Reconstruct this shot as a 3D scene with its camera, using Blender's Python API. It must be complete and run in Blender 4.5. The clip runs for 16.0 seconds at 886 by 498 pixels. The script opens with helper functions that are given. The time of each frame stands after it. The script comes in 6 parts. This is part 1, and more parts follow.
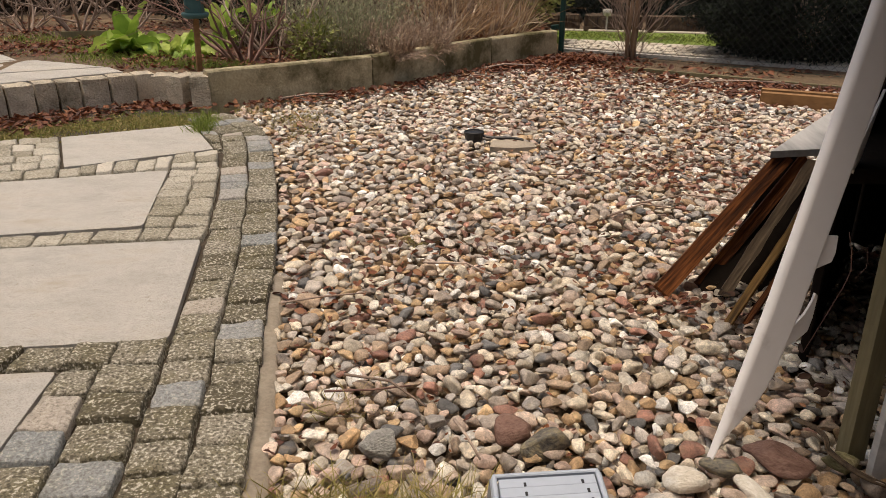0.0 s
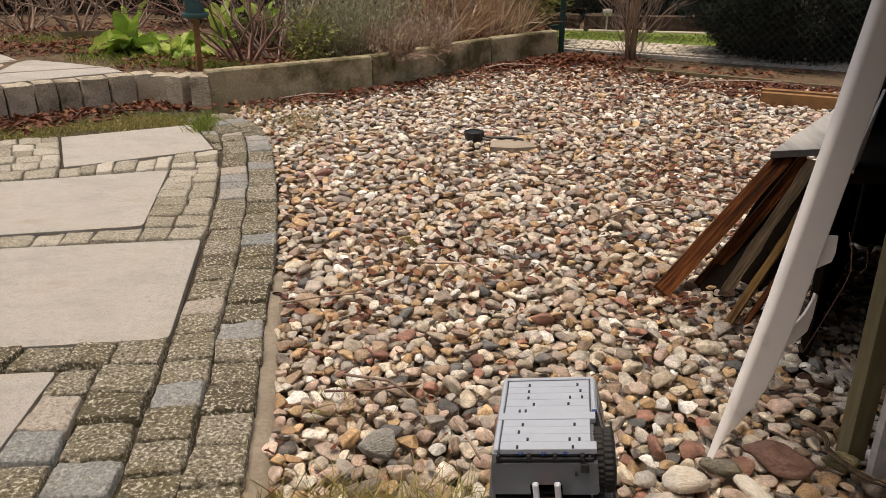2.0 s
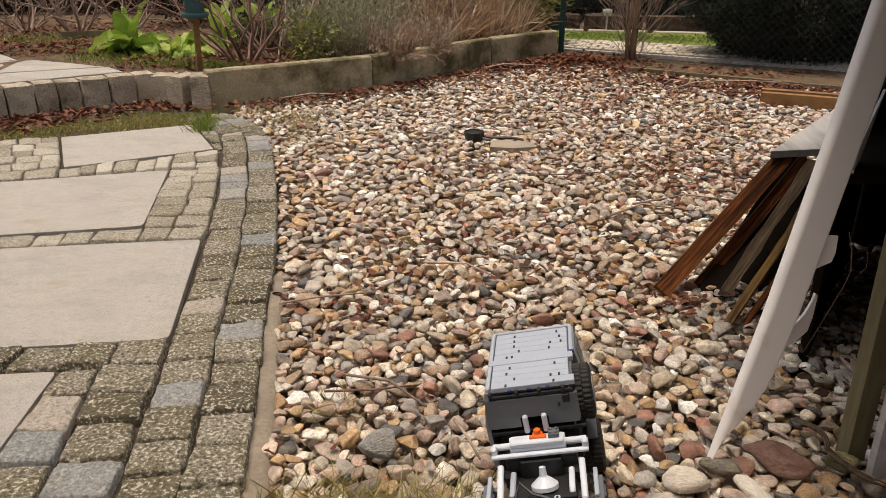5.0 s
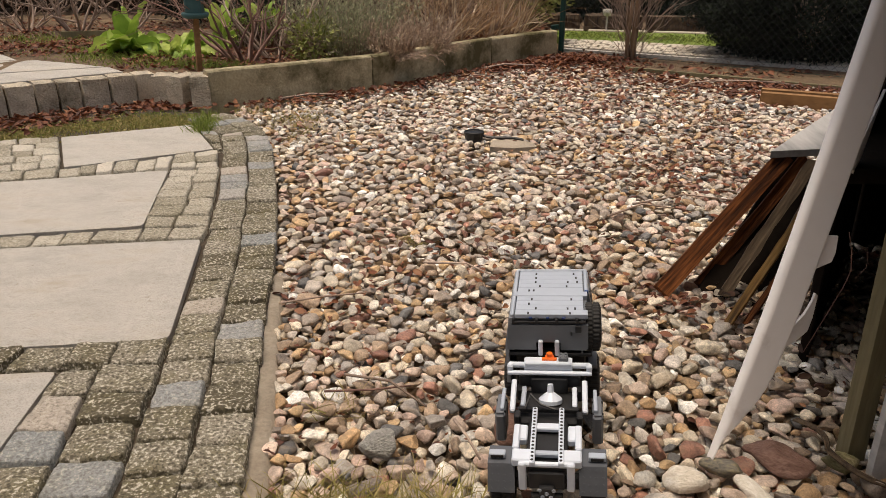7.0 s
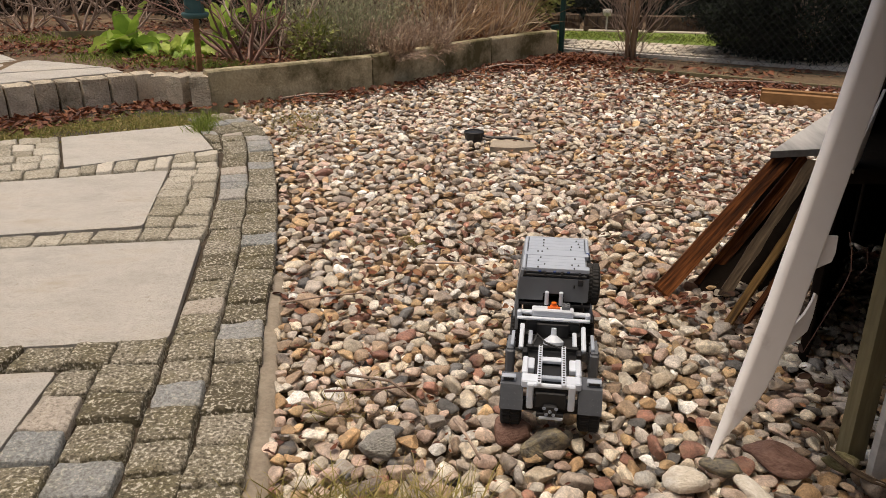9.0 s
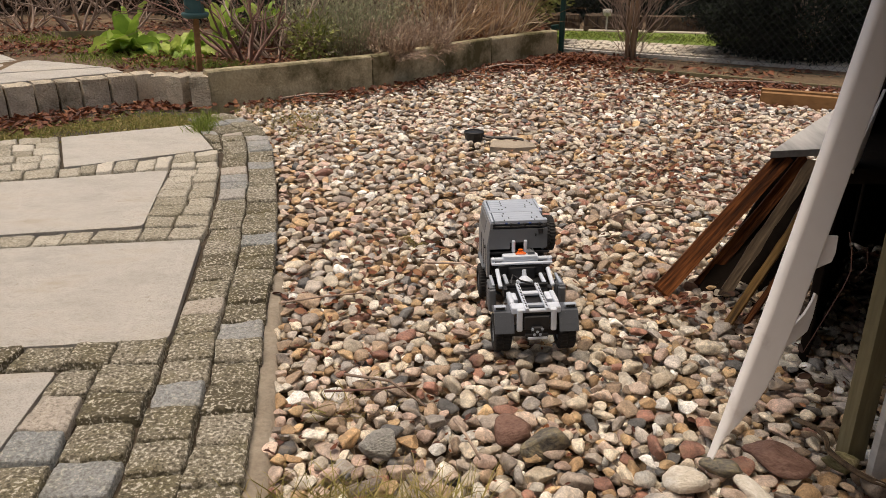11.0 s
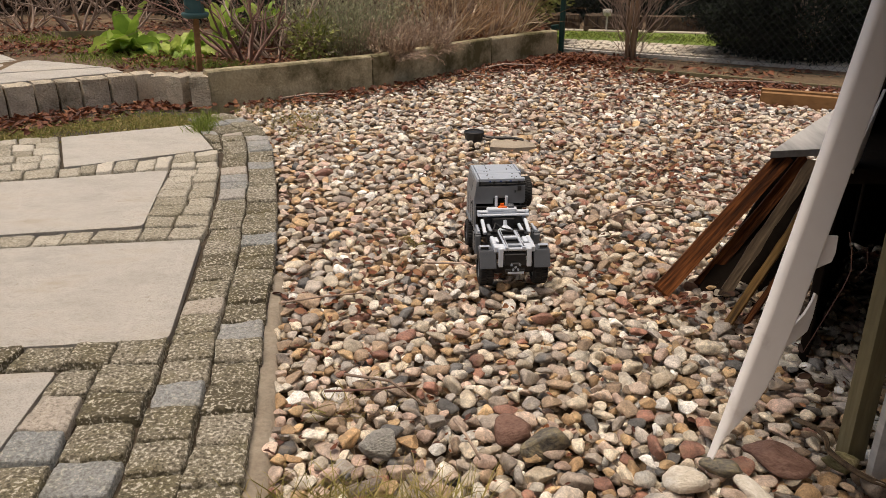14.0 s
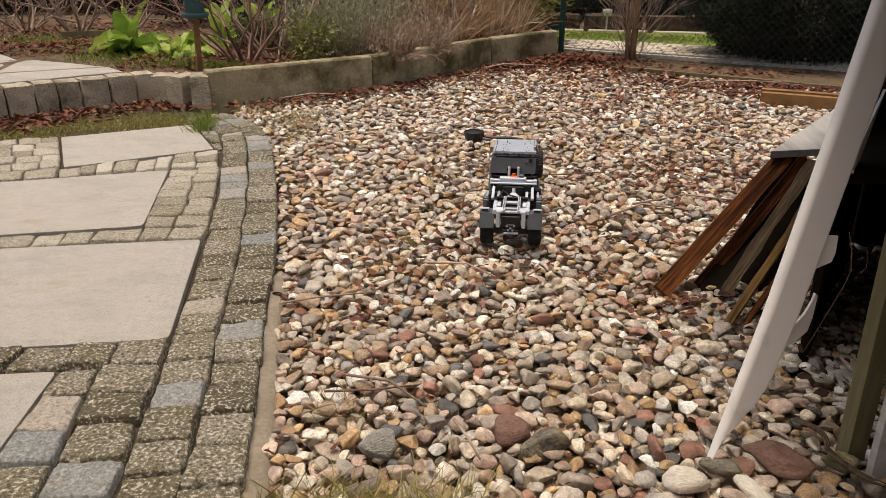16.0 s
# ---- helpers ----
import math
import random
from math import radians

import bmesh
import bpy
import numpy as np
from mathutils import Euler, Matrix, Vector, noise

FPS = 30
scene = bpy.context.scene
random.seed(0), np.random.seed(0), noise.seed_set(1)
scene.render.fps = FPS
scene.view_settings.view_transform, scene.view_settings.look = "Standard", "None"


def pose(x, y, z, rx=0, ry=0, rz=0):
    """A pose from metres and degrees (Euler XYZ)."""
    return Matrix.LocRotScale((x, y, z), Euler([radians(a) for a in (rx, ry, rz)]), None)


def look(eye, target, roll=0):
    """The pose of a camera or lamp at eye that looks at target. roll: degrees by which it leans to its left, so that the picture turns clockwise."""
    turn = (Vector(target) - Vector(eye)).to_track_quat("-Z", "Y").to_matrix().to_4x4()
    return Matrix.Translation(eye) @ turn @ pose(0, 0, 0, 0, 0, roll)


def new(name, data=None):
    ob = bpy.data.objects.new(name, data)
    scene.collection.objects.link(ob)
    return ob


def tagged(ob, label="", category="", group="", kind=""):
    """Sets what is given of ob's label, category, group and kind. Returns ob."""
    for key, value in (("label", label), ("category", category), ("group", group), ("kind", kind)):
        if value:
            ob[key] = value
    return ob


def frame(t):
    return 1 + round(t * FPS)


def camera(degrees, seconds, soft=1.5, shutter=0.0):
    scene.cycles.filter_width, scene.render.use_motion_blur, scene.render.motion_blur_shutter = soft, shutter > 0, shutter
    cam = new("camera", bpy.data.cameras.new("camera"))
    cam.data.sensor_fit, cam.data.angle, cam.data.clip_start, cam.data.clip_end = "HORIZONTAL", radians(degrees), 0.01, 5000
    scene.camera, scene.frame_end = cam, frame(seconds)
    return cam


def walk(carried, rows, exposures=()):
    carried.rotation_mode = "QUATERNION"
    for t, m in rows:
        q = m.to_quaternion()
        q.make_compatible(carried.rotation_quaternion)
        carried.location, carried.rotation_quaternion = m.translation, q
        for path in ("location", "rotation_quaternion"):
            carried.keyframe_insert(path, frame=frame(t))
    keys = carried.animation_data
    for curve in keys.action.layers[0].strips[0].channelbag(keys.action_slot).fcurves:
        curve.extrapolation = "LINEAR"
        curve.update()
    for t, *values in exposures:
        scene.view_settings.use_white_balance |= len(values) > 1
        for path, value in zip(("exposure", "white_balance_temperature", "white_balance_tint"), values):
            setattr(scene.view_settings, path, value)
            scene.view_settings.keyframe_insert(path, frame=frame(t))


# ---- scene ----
cam = camera(60, 16.0, soft=0.8)
STAND = pose(0, 0, 0.8, 67.914, 0, 0)
walk(cam, [(0, STAND), (16, STAND)], exposures=[(0, 0.06, 7380, 11), (16, 0.06, 7380, 11)])

# ---- light: a bright overcast sky with a weak, very soft sun ahead and to the left ----
SUN_DIR = Vector((-0.14, -0.02, 0.95)).normalized()
world = bpy.data.worlds.new("sky")
scene.world = world
world.use_nodes = True
wn = world.node_tree.nodes
sky = wn.new("ShaderNodeTexSky")
sky.sky_type, sky.sun_disc = "NISHITA", False
sky.sun_elevation = math.asin(SUN_DIR.z)
sky.sun_rotation = math.atan2(SUN_DIR.x, SUN_DIR.y)
sky.air_density, sky.dust_density, sky.ozone_density = 1.0, 6.0, 0.6
world.node_tree.links.new(sky.outputs[0], wn["Background"].inputs[0])
wn["Background"].inputs[1].default_value = 0.128
sun = new("sun", bpy.data.lights.new("sun", "SUN"))
sun.data.energy, sun.data.angle, sun.data.color = 1.9, radians(24), (1.0, 0.96, 0.9)
sun.matrix_world = look(SUN_DIR * 20, (0, 0, 0))

rng = random.Random(7)


# ---- materials ----
def node_mat(name, rough=0.8, metal=0.0, spec=0.4):
    m = bpy.data.materials.new(name)
    m.use_nodes = True
    b = m.node_tree.nodes["Principled BSDF"]
    b.inputs["Roughness"].default_value = rough
    b.inputs["Metallic"].default_value = metal
    b.inputs["Specular IOR Level"].default_value = spec
    return m, m.node_tree.nodes, m.node_tree.links, b


def ramp(n, stops, mode="LINEAR"):
    r = n.new("ShaderNodeValToRGB")
    r.color_ramp.interpolation = mode
    e = r.color_ramp.elements
    while len(e) < len(stops):
        e.new(0.5)
    for el, (p, c) in zip(e, stops):
        el.position, el.color = p, (*c, 1)
    return r


def tex_noise(n, l, vec, scale, detail=4, rough=0.6):
    t = n.new("ShaderNodeTexNoise")
    t.inputs["Scale"].default_value, t.inputs["Detail"].default_value, t.inputs["Roughness"].default_value = scale, detail, rough
    l.new(vec, t.inputs["Vector"])
    return t.outputs["Fac"]


def mixc(n, l, fac, a, b, mode="MIX"):
    m = n.new("ShaderNodeMix")
    m.data_type, m.blend_type = "RGBA", mode
    for sock, v in ((m.inputs["Factor"], fac), (m.inputs["A"], a), (m.inputs["B"], b)):
        if isinstance(v, bpy.types.NodeSocket):
            l.new(v, sock)
        else:
            sock.default_value = v if isinstance(v, (int, float)) else (*v, 1)
    return m.outputs["Result"]


def math_node(n, l, op, a, b=0.0):
    m = n.new("ShaderNodeMath")
    m.operation = op
    for sock, v in ((m.inputs[0], a), (m.inputs[1], b)):
        if isinstance(v, bpy.types.NodeSocket):
            l.new(v, sock)
        else:
            sock.default_value = v
    return m.outputs[0]


def add_bump(n, l, b, height, strength=0.4, dist=0.01):
    u = n.new("ShaderNodeBump")
    u.inputs["Strength"].default_value, u.inputs["Distance"].default_value = strength, dist
    l.new(height, u.inputs["Height"])
    l.new(u.outputs[0], b.inputs["Normal"])


def piece_random(n, l):
    """One random number for each piece: objects of their own, and islands of a joined mesh."""
    o, g = n.new("ShaderNodeObjectInfo"), n.new("ShaderNodeNewGeometry")
    return math_node(n, l, "FRACT", math_node(n, l, "ADD", o.outputs["Random"], g.outputs["Random Per Island"]))


def surface(name, stops, rough=0.85, fine=90.0, coarse=5.0, bump=0.4, dist=0.004, by_piece=0.0, stain=None, stain_scale=3.0,
            stain_at=(0.5, 0.7), spec=0.35, metal=0.0, stretch=(1, 1, 1), world_space=False):
    """A surface with grain, large variation, optional change from piece to piece and stains of another colour."""
    m, n, l, b = node_mat(name, rough, metal, spec)
    g = n.new("ShaderNodeNewGeometry") if world_space else n.new("ShaderNodeTexCoord")
    mp = n.new("ShaderNodeMapping")
    mp.inputs["Scale"].default_value = stretch
    l.new(g.outputs["Position"] if world_space else g.outputs["Object"], mp.inputs[0])
    rnd = piece_random(n, l)
    off = n.new("ShaderNodeVectorMath")
    off.operation = "ADD"
    l.new(mp.outputs[0], off.inputs[0])
    l.new(math_node(n, l, "MULTIPLY", rnd, 37.0), off.inputs[1])
    v = off.outputs[0]
    f, c = tex_noise(n, l, v, fine), tex_noise(n, l, v, coarse, 3)
    mixf = math_node(n, l, "ADD", math_node(n, l, "MULTIPLY", f, 0.5), math_node(n, l, "MULTIPLY", c, 0.5))
    if by_piece:
        mixf = math_node(n, l, "ADD", math_node(n, l, "MULTIPLY", mixf, 1 - by_piece), math_node(n, l, "MULTIPLY", rnd, by_piece))
    r = ramp(n, stops)
    l.new(mixf, r.inputs[0])
    col = r.outputs[0]
    if stain:
        s = tex_noise(n, l, v, stain_scale, 6, 0.7)
        k = n.new("ShaderNodeMapRange")
        k.inputs[1].default_value, k.inputs[2].default_value = stain_at
        l.new(s, k.inputs[0])
        col = mixc(n, l, k.outputs[0], col, stain)
    l.new(col, b.inputs["Base Color"])
    add_bump(n, l, b, f, bump, dist)
    return m


def pebble_material():
    m, n, l, b = node_mat("river_pebble", 0.42, 0, 0.5)
    rnd = piece_random(n, l)
    r = ramp(n, [(0.0, (0.62, 0.53, 0.41)), (0.10, (0.45, 0.29, 0.155)), (0.18, (0.74, 0.68, 0.58)), (0.27, (0.38, 0.275, 0.19)),
                 (0.36, (0.53, 0.46, 0.39)), (0.44, (0.60, 0.465, 0.375)), (0.53, (0.35, 0.29, 0.24)), (0.60, (0.69, 0.60, 0.47)),
                 (0.69, (0.55, 0.40, 0.325)), (0.76, (0.57, 0.39, 0.215)), (0.81, (0.46, 0.415, 0.37)), (0.87, (0.84, 0.81, 0.75)),
                 (0.925, (0.35, 0.175, 0.125)), (0.965, (0.15, 0.145, 0.14))], "CONSTANT")
    l.new(rnd, r.inputs[0])
    pos = n.new("ShaderNodeNewGeometry").outputs["Position"]
    off = n.new("ShaderNodeVectorMath")
    off.operation = "ADD"
    l.new(pos, off.inputs[0])
    l.new(math_node(n, l, "MULTIPLY", rnd, 53.0), off.inputs[1])
    tc = off.outputs[0]
    f, c, band = tex_noise(n, l, tc, 280, 4, 0.8), tex_noise(n, l, tc, 60, 5, 0.7), tex_noise(n, l, tc, 22, 3)

    def span(v, a, z, lo, hi):
        k = n.new("ShaderNodeMapRange")
        k.inputs[1].default_value, k.inputs[2].default_value, k.inputs[3].default_value, k.inputs[4].default_value = a, z, lo, hi
        l.new(v, k.inputs[0])
        return k.outputs[0]
    # every stone has its own lightness as well as its own hue
    own = math_node(n, l, "FRACT", math_node(n, l, "MULTIPLY", rnd, 91.7))
    shade = math_node(n, l, "MULTIPLY", span(c, 0.32, 0.68, 0.52, 1.32), span(f, 0.32, 0.68, 0.66, 1.28))
    shade = math_node(n, l, "MULTIPLY", shade, span(own, 0.0, 1.0, 0.69, 1.36))
    vm = n.new("ShaderNodeVectorMath")
    vm.operation = "SCALE"
    l.new(r.outputs[0], vm.inputs[0])
    l.new(shade, vm.inputs[3])
    col = mixc(n, l, span(band, 0.55, 0.66, 0.0, 0.4), vm.outputs[0], (0.30, 0.215, 0.14))
    l.new(col, b.inputs["Base Color"])
    l.new(span(c, 0.3, 0.7, 0.3, 0.62), b.inputs["Roughness"])
    add_bump(n, l, b, math_node(n, l, "ADD", f, c), 0.6, 0.004)
    return m


def leaf_material(name, stops, rough=0.6, trans=0.25):
    m, n, l, b = node_mat(name, rough, 0, 0.35)
    rnd = piece_random(n, l)
    r = ramp(n, stops)
    tc = n.new("ShaderNodeNewGeometry").outputs["Position"]
    f = tex_noise(n, l, tc, 60, 3)
    l.new(math_node(n, l, "ADD", math_node(n, l, "MULTIPLY", rnd, 0.75), math_node(n, l, "MULTIPLY", f, 0.25)), r.inputs[0])
    l.new(r.outputs[0], b.inputs["Base Color"])
    add_bump(n, l, b, f, 0.3, 0.003)
    if trans:
        t = n.new("ShaderNodeBsdfTranslucent")
        l.new(r.outputs[0], t.inputs[0])
        x = n.new("ShaderNodeMixShader")
        x.inputs[0].default_value = trans
        l.new(b.outputs[0], x.inputs[1])
        l.new(t.outputs[0], x.inputs[2])
        l.new(x.outputs[0], n["Material Output"].inputs[0])
    return m


def sett_material(name, stones, moss, flakes):
    """Granite with light and dark grains, lichen and moss; some stones are cleaner and bluer."""
    m, n, l, b = node_mat(name, 0.85, 0, 0.35)
    rnd = piece_random(n, l)
    pos = n.new("ShaderNodeNewGeometry").outputs["Position"]
    grain, blot, big = tex_noise(n, l, pos, 420, 3, 0.7), tex_noise(n, l, pos, 150, 3, 0.6), tex_noise(n, l, pos, 15, 5, 0.65)
    base = ramp(n, stones)
    l.new(rnd, base.inputs[0])

    def span(v, a, c):
        k = n.new("ShaderNodeMapRange")
        k.inputs[1].default_value, k.inputs[2].default_value = a, c
        l.new(v, k.inputs[0])
        return k.outputs[0]
    # stones with a high number are cleaner: little moss, fewer flakes
    grown = n.new("ShaderNodeMapRange")
    grown.inputs[1].default_value, grown.inputs[2].default_value, grown.inputs[3].default_value, grown.inputs[4].default_value = 0.80, 0.86, 1.0, 0.5
    l.new(rnd, grown.inputs[0])

    def dose(v, k):
        return math_node(n, l, "MULTIPLY", math_node(n, l, "MULTIPLY", v, k), grown.outputs[0])
    col = mixc(n, l, dose(span(big, 0.46, 0.64), moss), base.outputs[0], (0.155, 0.132, 0.06))
    col = mixc(n, l, dose(span(blot, 0.46, 0.40), flakes), col, (0.06, 0.05, 0.032))
    col = mixc(n, l, dose(span(blot, 0.56, 0.60), flakes), col, (0.62, 0.575, 0.485))
    col = mixc(n, l, math_node(n, l, "MULTIPLY", span(grain, 0.56, 0.62), 0.5), col, (0.07, 0.062, 0.045))
    l.new(col, b.inputs["Base Color"])
    add_bump(n, l, b, math_node(n, l, "ADD", blot, math_node(n, l, "MULTIPLY", grain, 0.5)), 1.0, 0.005)
    return m


def slab_material():
    """Cast concrete: sandy grain, broad dull patches, brownish stains, dark specks and a few pits."""
    m, n, l, b = node_mat("concrete_slab", 0.92, 0, 0.3)
    pos = n.new("ShaderNodeNewGeometry").outputs["Position"]
    mp = n.new("ShaderNodeMapping")
    mp.inputs["Rotation"].default_value, mp.inputs["Scale"].default_value = (0, 0, 0.5), (1, 2.2, 1)
    l.new(pos, mp.inputs[0])
    grain, mid, wide = tex_noise(n, l, pos, 330, 5, 0.8), tex_noise(n, l, pos, 42, 6, 0.75), tex_noise(n, l, mp.outputs[0], 3.2, 6, 0.65)
    speck = tex_noise(n, l, mp.outputs[0], 48, 3, 0.7)

    def span(v, a, c, k=1.0):
        r = n.new("ShaderNodeMapRange")
        r.inputs[1].default_value, r.inputs[2].default_value, r.inputs[4].default_value = a, c, k
        l.new(v, r.inputs[0])
        return r.outputs[0]
    base = ramp(n, [(0.32, (0.35, 0.328, 0.292)), (0.5, (0.50, 0.475, 0.433)), (0.66, (0.63, 0.605, 0.56))])
    l.new(math_node(n, l, "ADD", math_node(n, l, "MULTIPLY", wide, 0.55), math_node(n, l, "MULTIPLY", mid, 0.45)), base.inputs[0])
    col = mixc(n, l, span(grain, 0.52, 0.38, 0.7), base.outputs[0], (0.235, 0.205, 0.17))
    col = mixc(n, l, span(wide, 0.52, 0.66, 0.65), col, (0.36, 0.305, 0.235))
    col = mixc(n, l, span(mid, 0.56, 0.68, 0.6), col, (0.22, 0.19, 0.15))
    col = mixc(n, l, span(speck, 0.71, 0.75, 0.8), col, (0.09, 0.07, 0.05))
    l.new(col, b.inputs["Base Color"])
    add_bump(n, l, b, math_node(n, l, "ADD", grain, mid), 0.8, 0.004)
    return m


PEBBLE = pebble_material()
SOIL = surface("dark_garden_soil", [(0.3, (0.068, 0.046, 0.029)), (0.5, (0.149, 0.101, 0.062)), (0.7, (0.257, 0.182, 0.108))], 0.95, 70, 6, 0.9, 0.02, world_space=True)
SAND = surface("pale_sandy_mortar", [(0.3, (0.233, 0.188, 0.143)), (0.55, (0.356, 0.302, 0.233)), (0.75, (0.449, 0.387, 0.313))], 0.95, 120, 8, 0.5, 0.006, world_space=True)
SLAB = slab_material()
SETT = sett_material("mossy_granite_sett", [(0.0, (0.105, 0.089, 0.055)), (0.3, (0.160, 0.139, 0.094)), (0.55, (0.227, 0.202, 0.149)), (0.80, (0.286, 0.256, 0.202)), (0.84, (0.260, 0.273, 0.273)), (0.94, (0.336, 0.336, 0.328)), (0.965, (0.420, 0.370, 0.315)), (1.0, (0.487, 0.428, 0.370))], 0.5, 0.82)
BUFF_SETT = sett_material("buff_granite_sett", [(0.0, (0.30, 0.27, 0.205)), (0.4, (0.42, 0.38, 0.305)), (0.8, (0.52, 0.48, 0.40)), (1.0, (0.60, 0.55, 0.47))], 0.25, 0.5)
GRANITE = surface("rough_granite_block", [(0.25, (0.27, 0.225, 0.165)), (0.5, (0.54, 0.465, 0.36)), (0.75, (0.80, 0.70, 0.57))], 0.9, 110, 14, 1.0, 0.015, by_piece=0.15,
                  stain=(0.12, 0.105, 0.06), stain_scale=7.0, stain_at=(0.52, 0.72), world_space=True)
CONCRETE = surface("weathered_concrete", [(0.25, (0.230, 0.190, 0.109)), (0.5, (0.402, 0.343, 0.218)), (0.75, (0.609, 0.529, 0.362))], 0.9, 90, 5, 0.8, 0.006,
                   stain=(0.10, 0.085, 0.036), stain_scale=3.4, stain_at=(0.44, 0.62), world_space=True)
PLASTER = surface("light_concrete", [(0.3, (0.42, 0.40, 0.36)), (0.6, (0.56, 0.53, 0.48))], 0.9, 60, 6, 0.4, 0.004)
WHITE = surface("white_gelcoat", [(0.3, (0.87, 0.835, 0.82)), (0.7, (0.92, 0.89, 0.875))], 0.35, 40, 3, 0.06, 0.002, stain=(0.55, 0.48, 0.44), stain_scale=6, stain_at=(0.6, 0.85), spec=0.5)
GREY_WOOD = surface("weathered_grey_wood", [(0.3, (0.26, 0.25, 0.24)), (0.5, (0.42, 0.41, 0.40)), (0.75, (0.58, 0.57, 0.55))], 0.8, 60, 10, 0.6, 0.004, stretch=(1, 0.12, 1))
BROWN_WOOD = surface("dark_brown_wood", [(0.34, (0.012, 0.005, 0.002)), (0.45, (0.070, 0.022, 0.007)), (0.55, (0.175, 0.058, 0.017)), (0.66, (0.38, 0.145, 0.046))], 0.75, 160, 25, 0.8, 0.004, stretch=(1, 1, 0.06), spec=0.15)
OLD_WOOD = surface("split_old_wood", [(0.36, (0.015, 0.009, 0.005)), (0.46, (0.060, 0.037, 0.021)), (0.56, (0.101, 0.069, 0.041)), (0.66, (0.171, 0.123, 0.072))], 0.8, 160, 25, 0.8, 0.005, stretch=(1, 1, 0.06))
YELLOW_WOOD = surface("yellowish_lath", [(0.36, (0.054, 0.026, 0.007)), (0.47, (0.179, 0.097, 0.026)), (0.57, (0.295, 0.173, 0.053)), (0.68, (0.402, 0.259, 0.095))], 0.8, 160, 25, 0.8, 0.004, stretch=(1, 1, 0.06))
GREEN_WOOD = surface("algae_stained_post", [(0.3, (0.101, 0.086, 0.043)), (0.55, (0.172, 0.148, 0.082)), (0.8, (0.242, 0.211, 0.133))], 0.85, 80, 9, 0.5, 0.004, stretch=(1, 1, 0.12))
TIMBER = surface("brown_timber", [(0.3, (0.158, 0.077, 0.029)), (0.55, (0.259, 0.136, 0.055)), (0.8, (0.346, 0.198, 0.088))], 0.8, 60, 10, 0.5, 0.004, stretch=(0.12, 1, 1))
# near-black colour stands in for the shade inside the wood store
SHADE_BLACK_WOOD = surface("shade_black_boards", [(0.3, (0.012, 0.009, 0.007)), (0.7, (0.022, 0.016, 0.012))], 0.95, 60, 8, 0.5, 0.004, spec=0.05)
BARK = surface("grey_brown_bark", [(0.3, (0.174, 0.123, 0.094)), (0.55, (0.362, 0.268, 0.210)), (0.8, (0.609, 0.493, 0.406))], 0.85, 120, 20, 0.6, 0.004, by_piece=0.3, world_space=True)
RED_BARK = surface("reddish_bark", [(0.3, (0.135, 0.068, 0.054)), (0.6, (0.311, 0.189, 0.149)), (0.85, (0.486, 0.338, 0.270))], 0.8, 120, 20, 0.6, 0.004, by_piece=0.3, world_space=True)
STRAW = leaf_material("dry_straw", [(0.0, (0.180, 0.096, 0.050)), (0.55, (0.432, 0.270, 0.144)), (1.0, (0.792, 0.588, 0.372))], 0.7, 0.15)
PALE_BLADE = leaf_material("bleached_dry_leaf", [(0.0, (0.50, 0.38, 0.24)), (1.0, (0.86, 0.74, 0.56))], 0.7, 0.2)
PINK_TWIG = leaf_material("dry_pinkish_twigs", [(0.0, (0.235, 0.159, 0.113)), (0.6, (0.469, 0.350, 0.258)), (1.0, (0.660, 0.560, 0.419))], 0.8, 0.1)
DEAD_LEAF = leaf_material("dead_leaves", [(0.0, (0.035, 0.013, 0.009)), (0.45, (0.125, 0.040, 0.021)), (0.8, (0.235, 0.088, 0.040)), (1.0, (0.38, 0.22, 0.11))], 0.6, 0.15)
GREEN_LEAF = leaf_material("fresh_yellow_green_leaf", [(0.0, (0.15, 0.27, 0.038)), (0.5, (0.31, 0.45, 0.075)), (1.0, (0.54, 0.61, 0.17))], 0.45, 0.35)
SAGE = leaf_material("grey_green_foliage", [(0.0, (0.150, 0.156, 0.081)), (0.5, (0.312, 0.319, 0.188)), (1.0, (0.562, 0.550, 0.362))], 0.8, 0.15)
HERB = leaf_material("olive_green_leaf", [(0.0, (0.095, 0.115, 0.027)), (0.5, (0.230, 0.257, 0.068)), (1.0, (0.499, 0.486, 0.189))], 0.5, 0.25)
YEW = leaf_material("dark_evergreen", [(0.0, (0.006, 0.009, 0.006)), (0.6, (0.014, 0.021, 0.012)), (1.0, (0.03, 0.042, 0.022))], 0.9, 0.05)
GRASS = leaf_material("grass_blades", [(0.0, (0.10, 0.15, 0.02)), (0.6, (0.20, 0.26, 0.045)), (1.0, (0.40, 0.37, 0.14))], 0.6, 0.3)
DRY_GRASS = leaf_material("half_dry_grass", [(0.0, (0.16, 0.16, 0.035)), (0.5, (0.33, 0.28, 0.09)), (1.0, (0.52, 0.41, 0.21))], 0.7, 0.2)
LAWN = surface("lawn", [(0.3, (0.09, 0.14, 0.02)), (0.6, (0.17, 0.23, 0.04)), (0.8, (0.26, 0.29, 0.08))], 0.9, 90, 4, 0.6, 0.02, world_space=True)
PATH_STONE = surface("pale_path_stone", [(0.3, (0.42, 0.36, 0.29)), (0.6, (0.58, 0.52, 0.43)), (0.8, (0.66, 0.6, 0.52))], 0.9, 60, 6, 0.4, 0.004, by_piece=0.3)
FENCE_GREEN = surface("dark_green_coating", [(0.3, (0.008, 0.035, 0.03)), (0.7, (0.013, 0.05, 0.042))], 0.45, 40, 5, 0.1, 0.001)
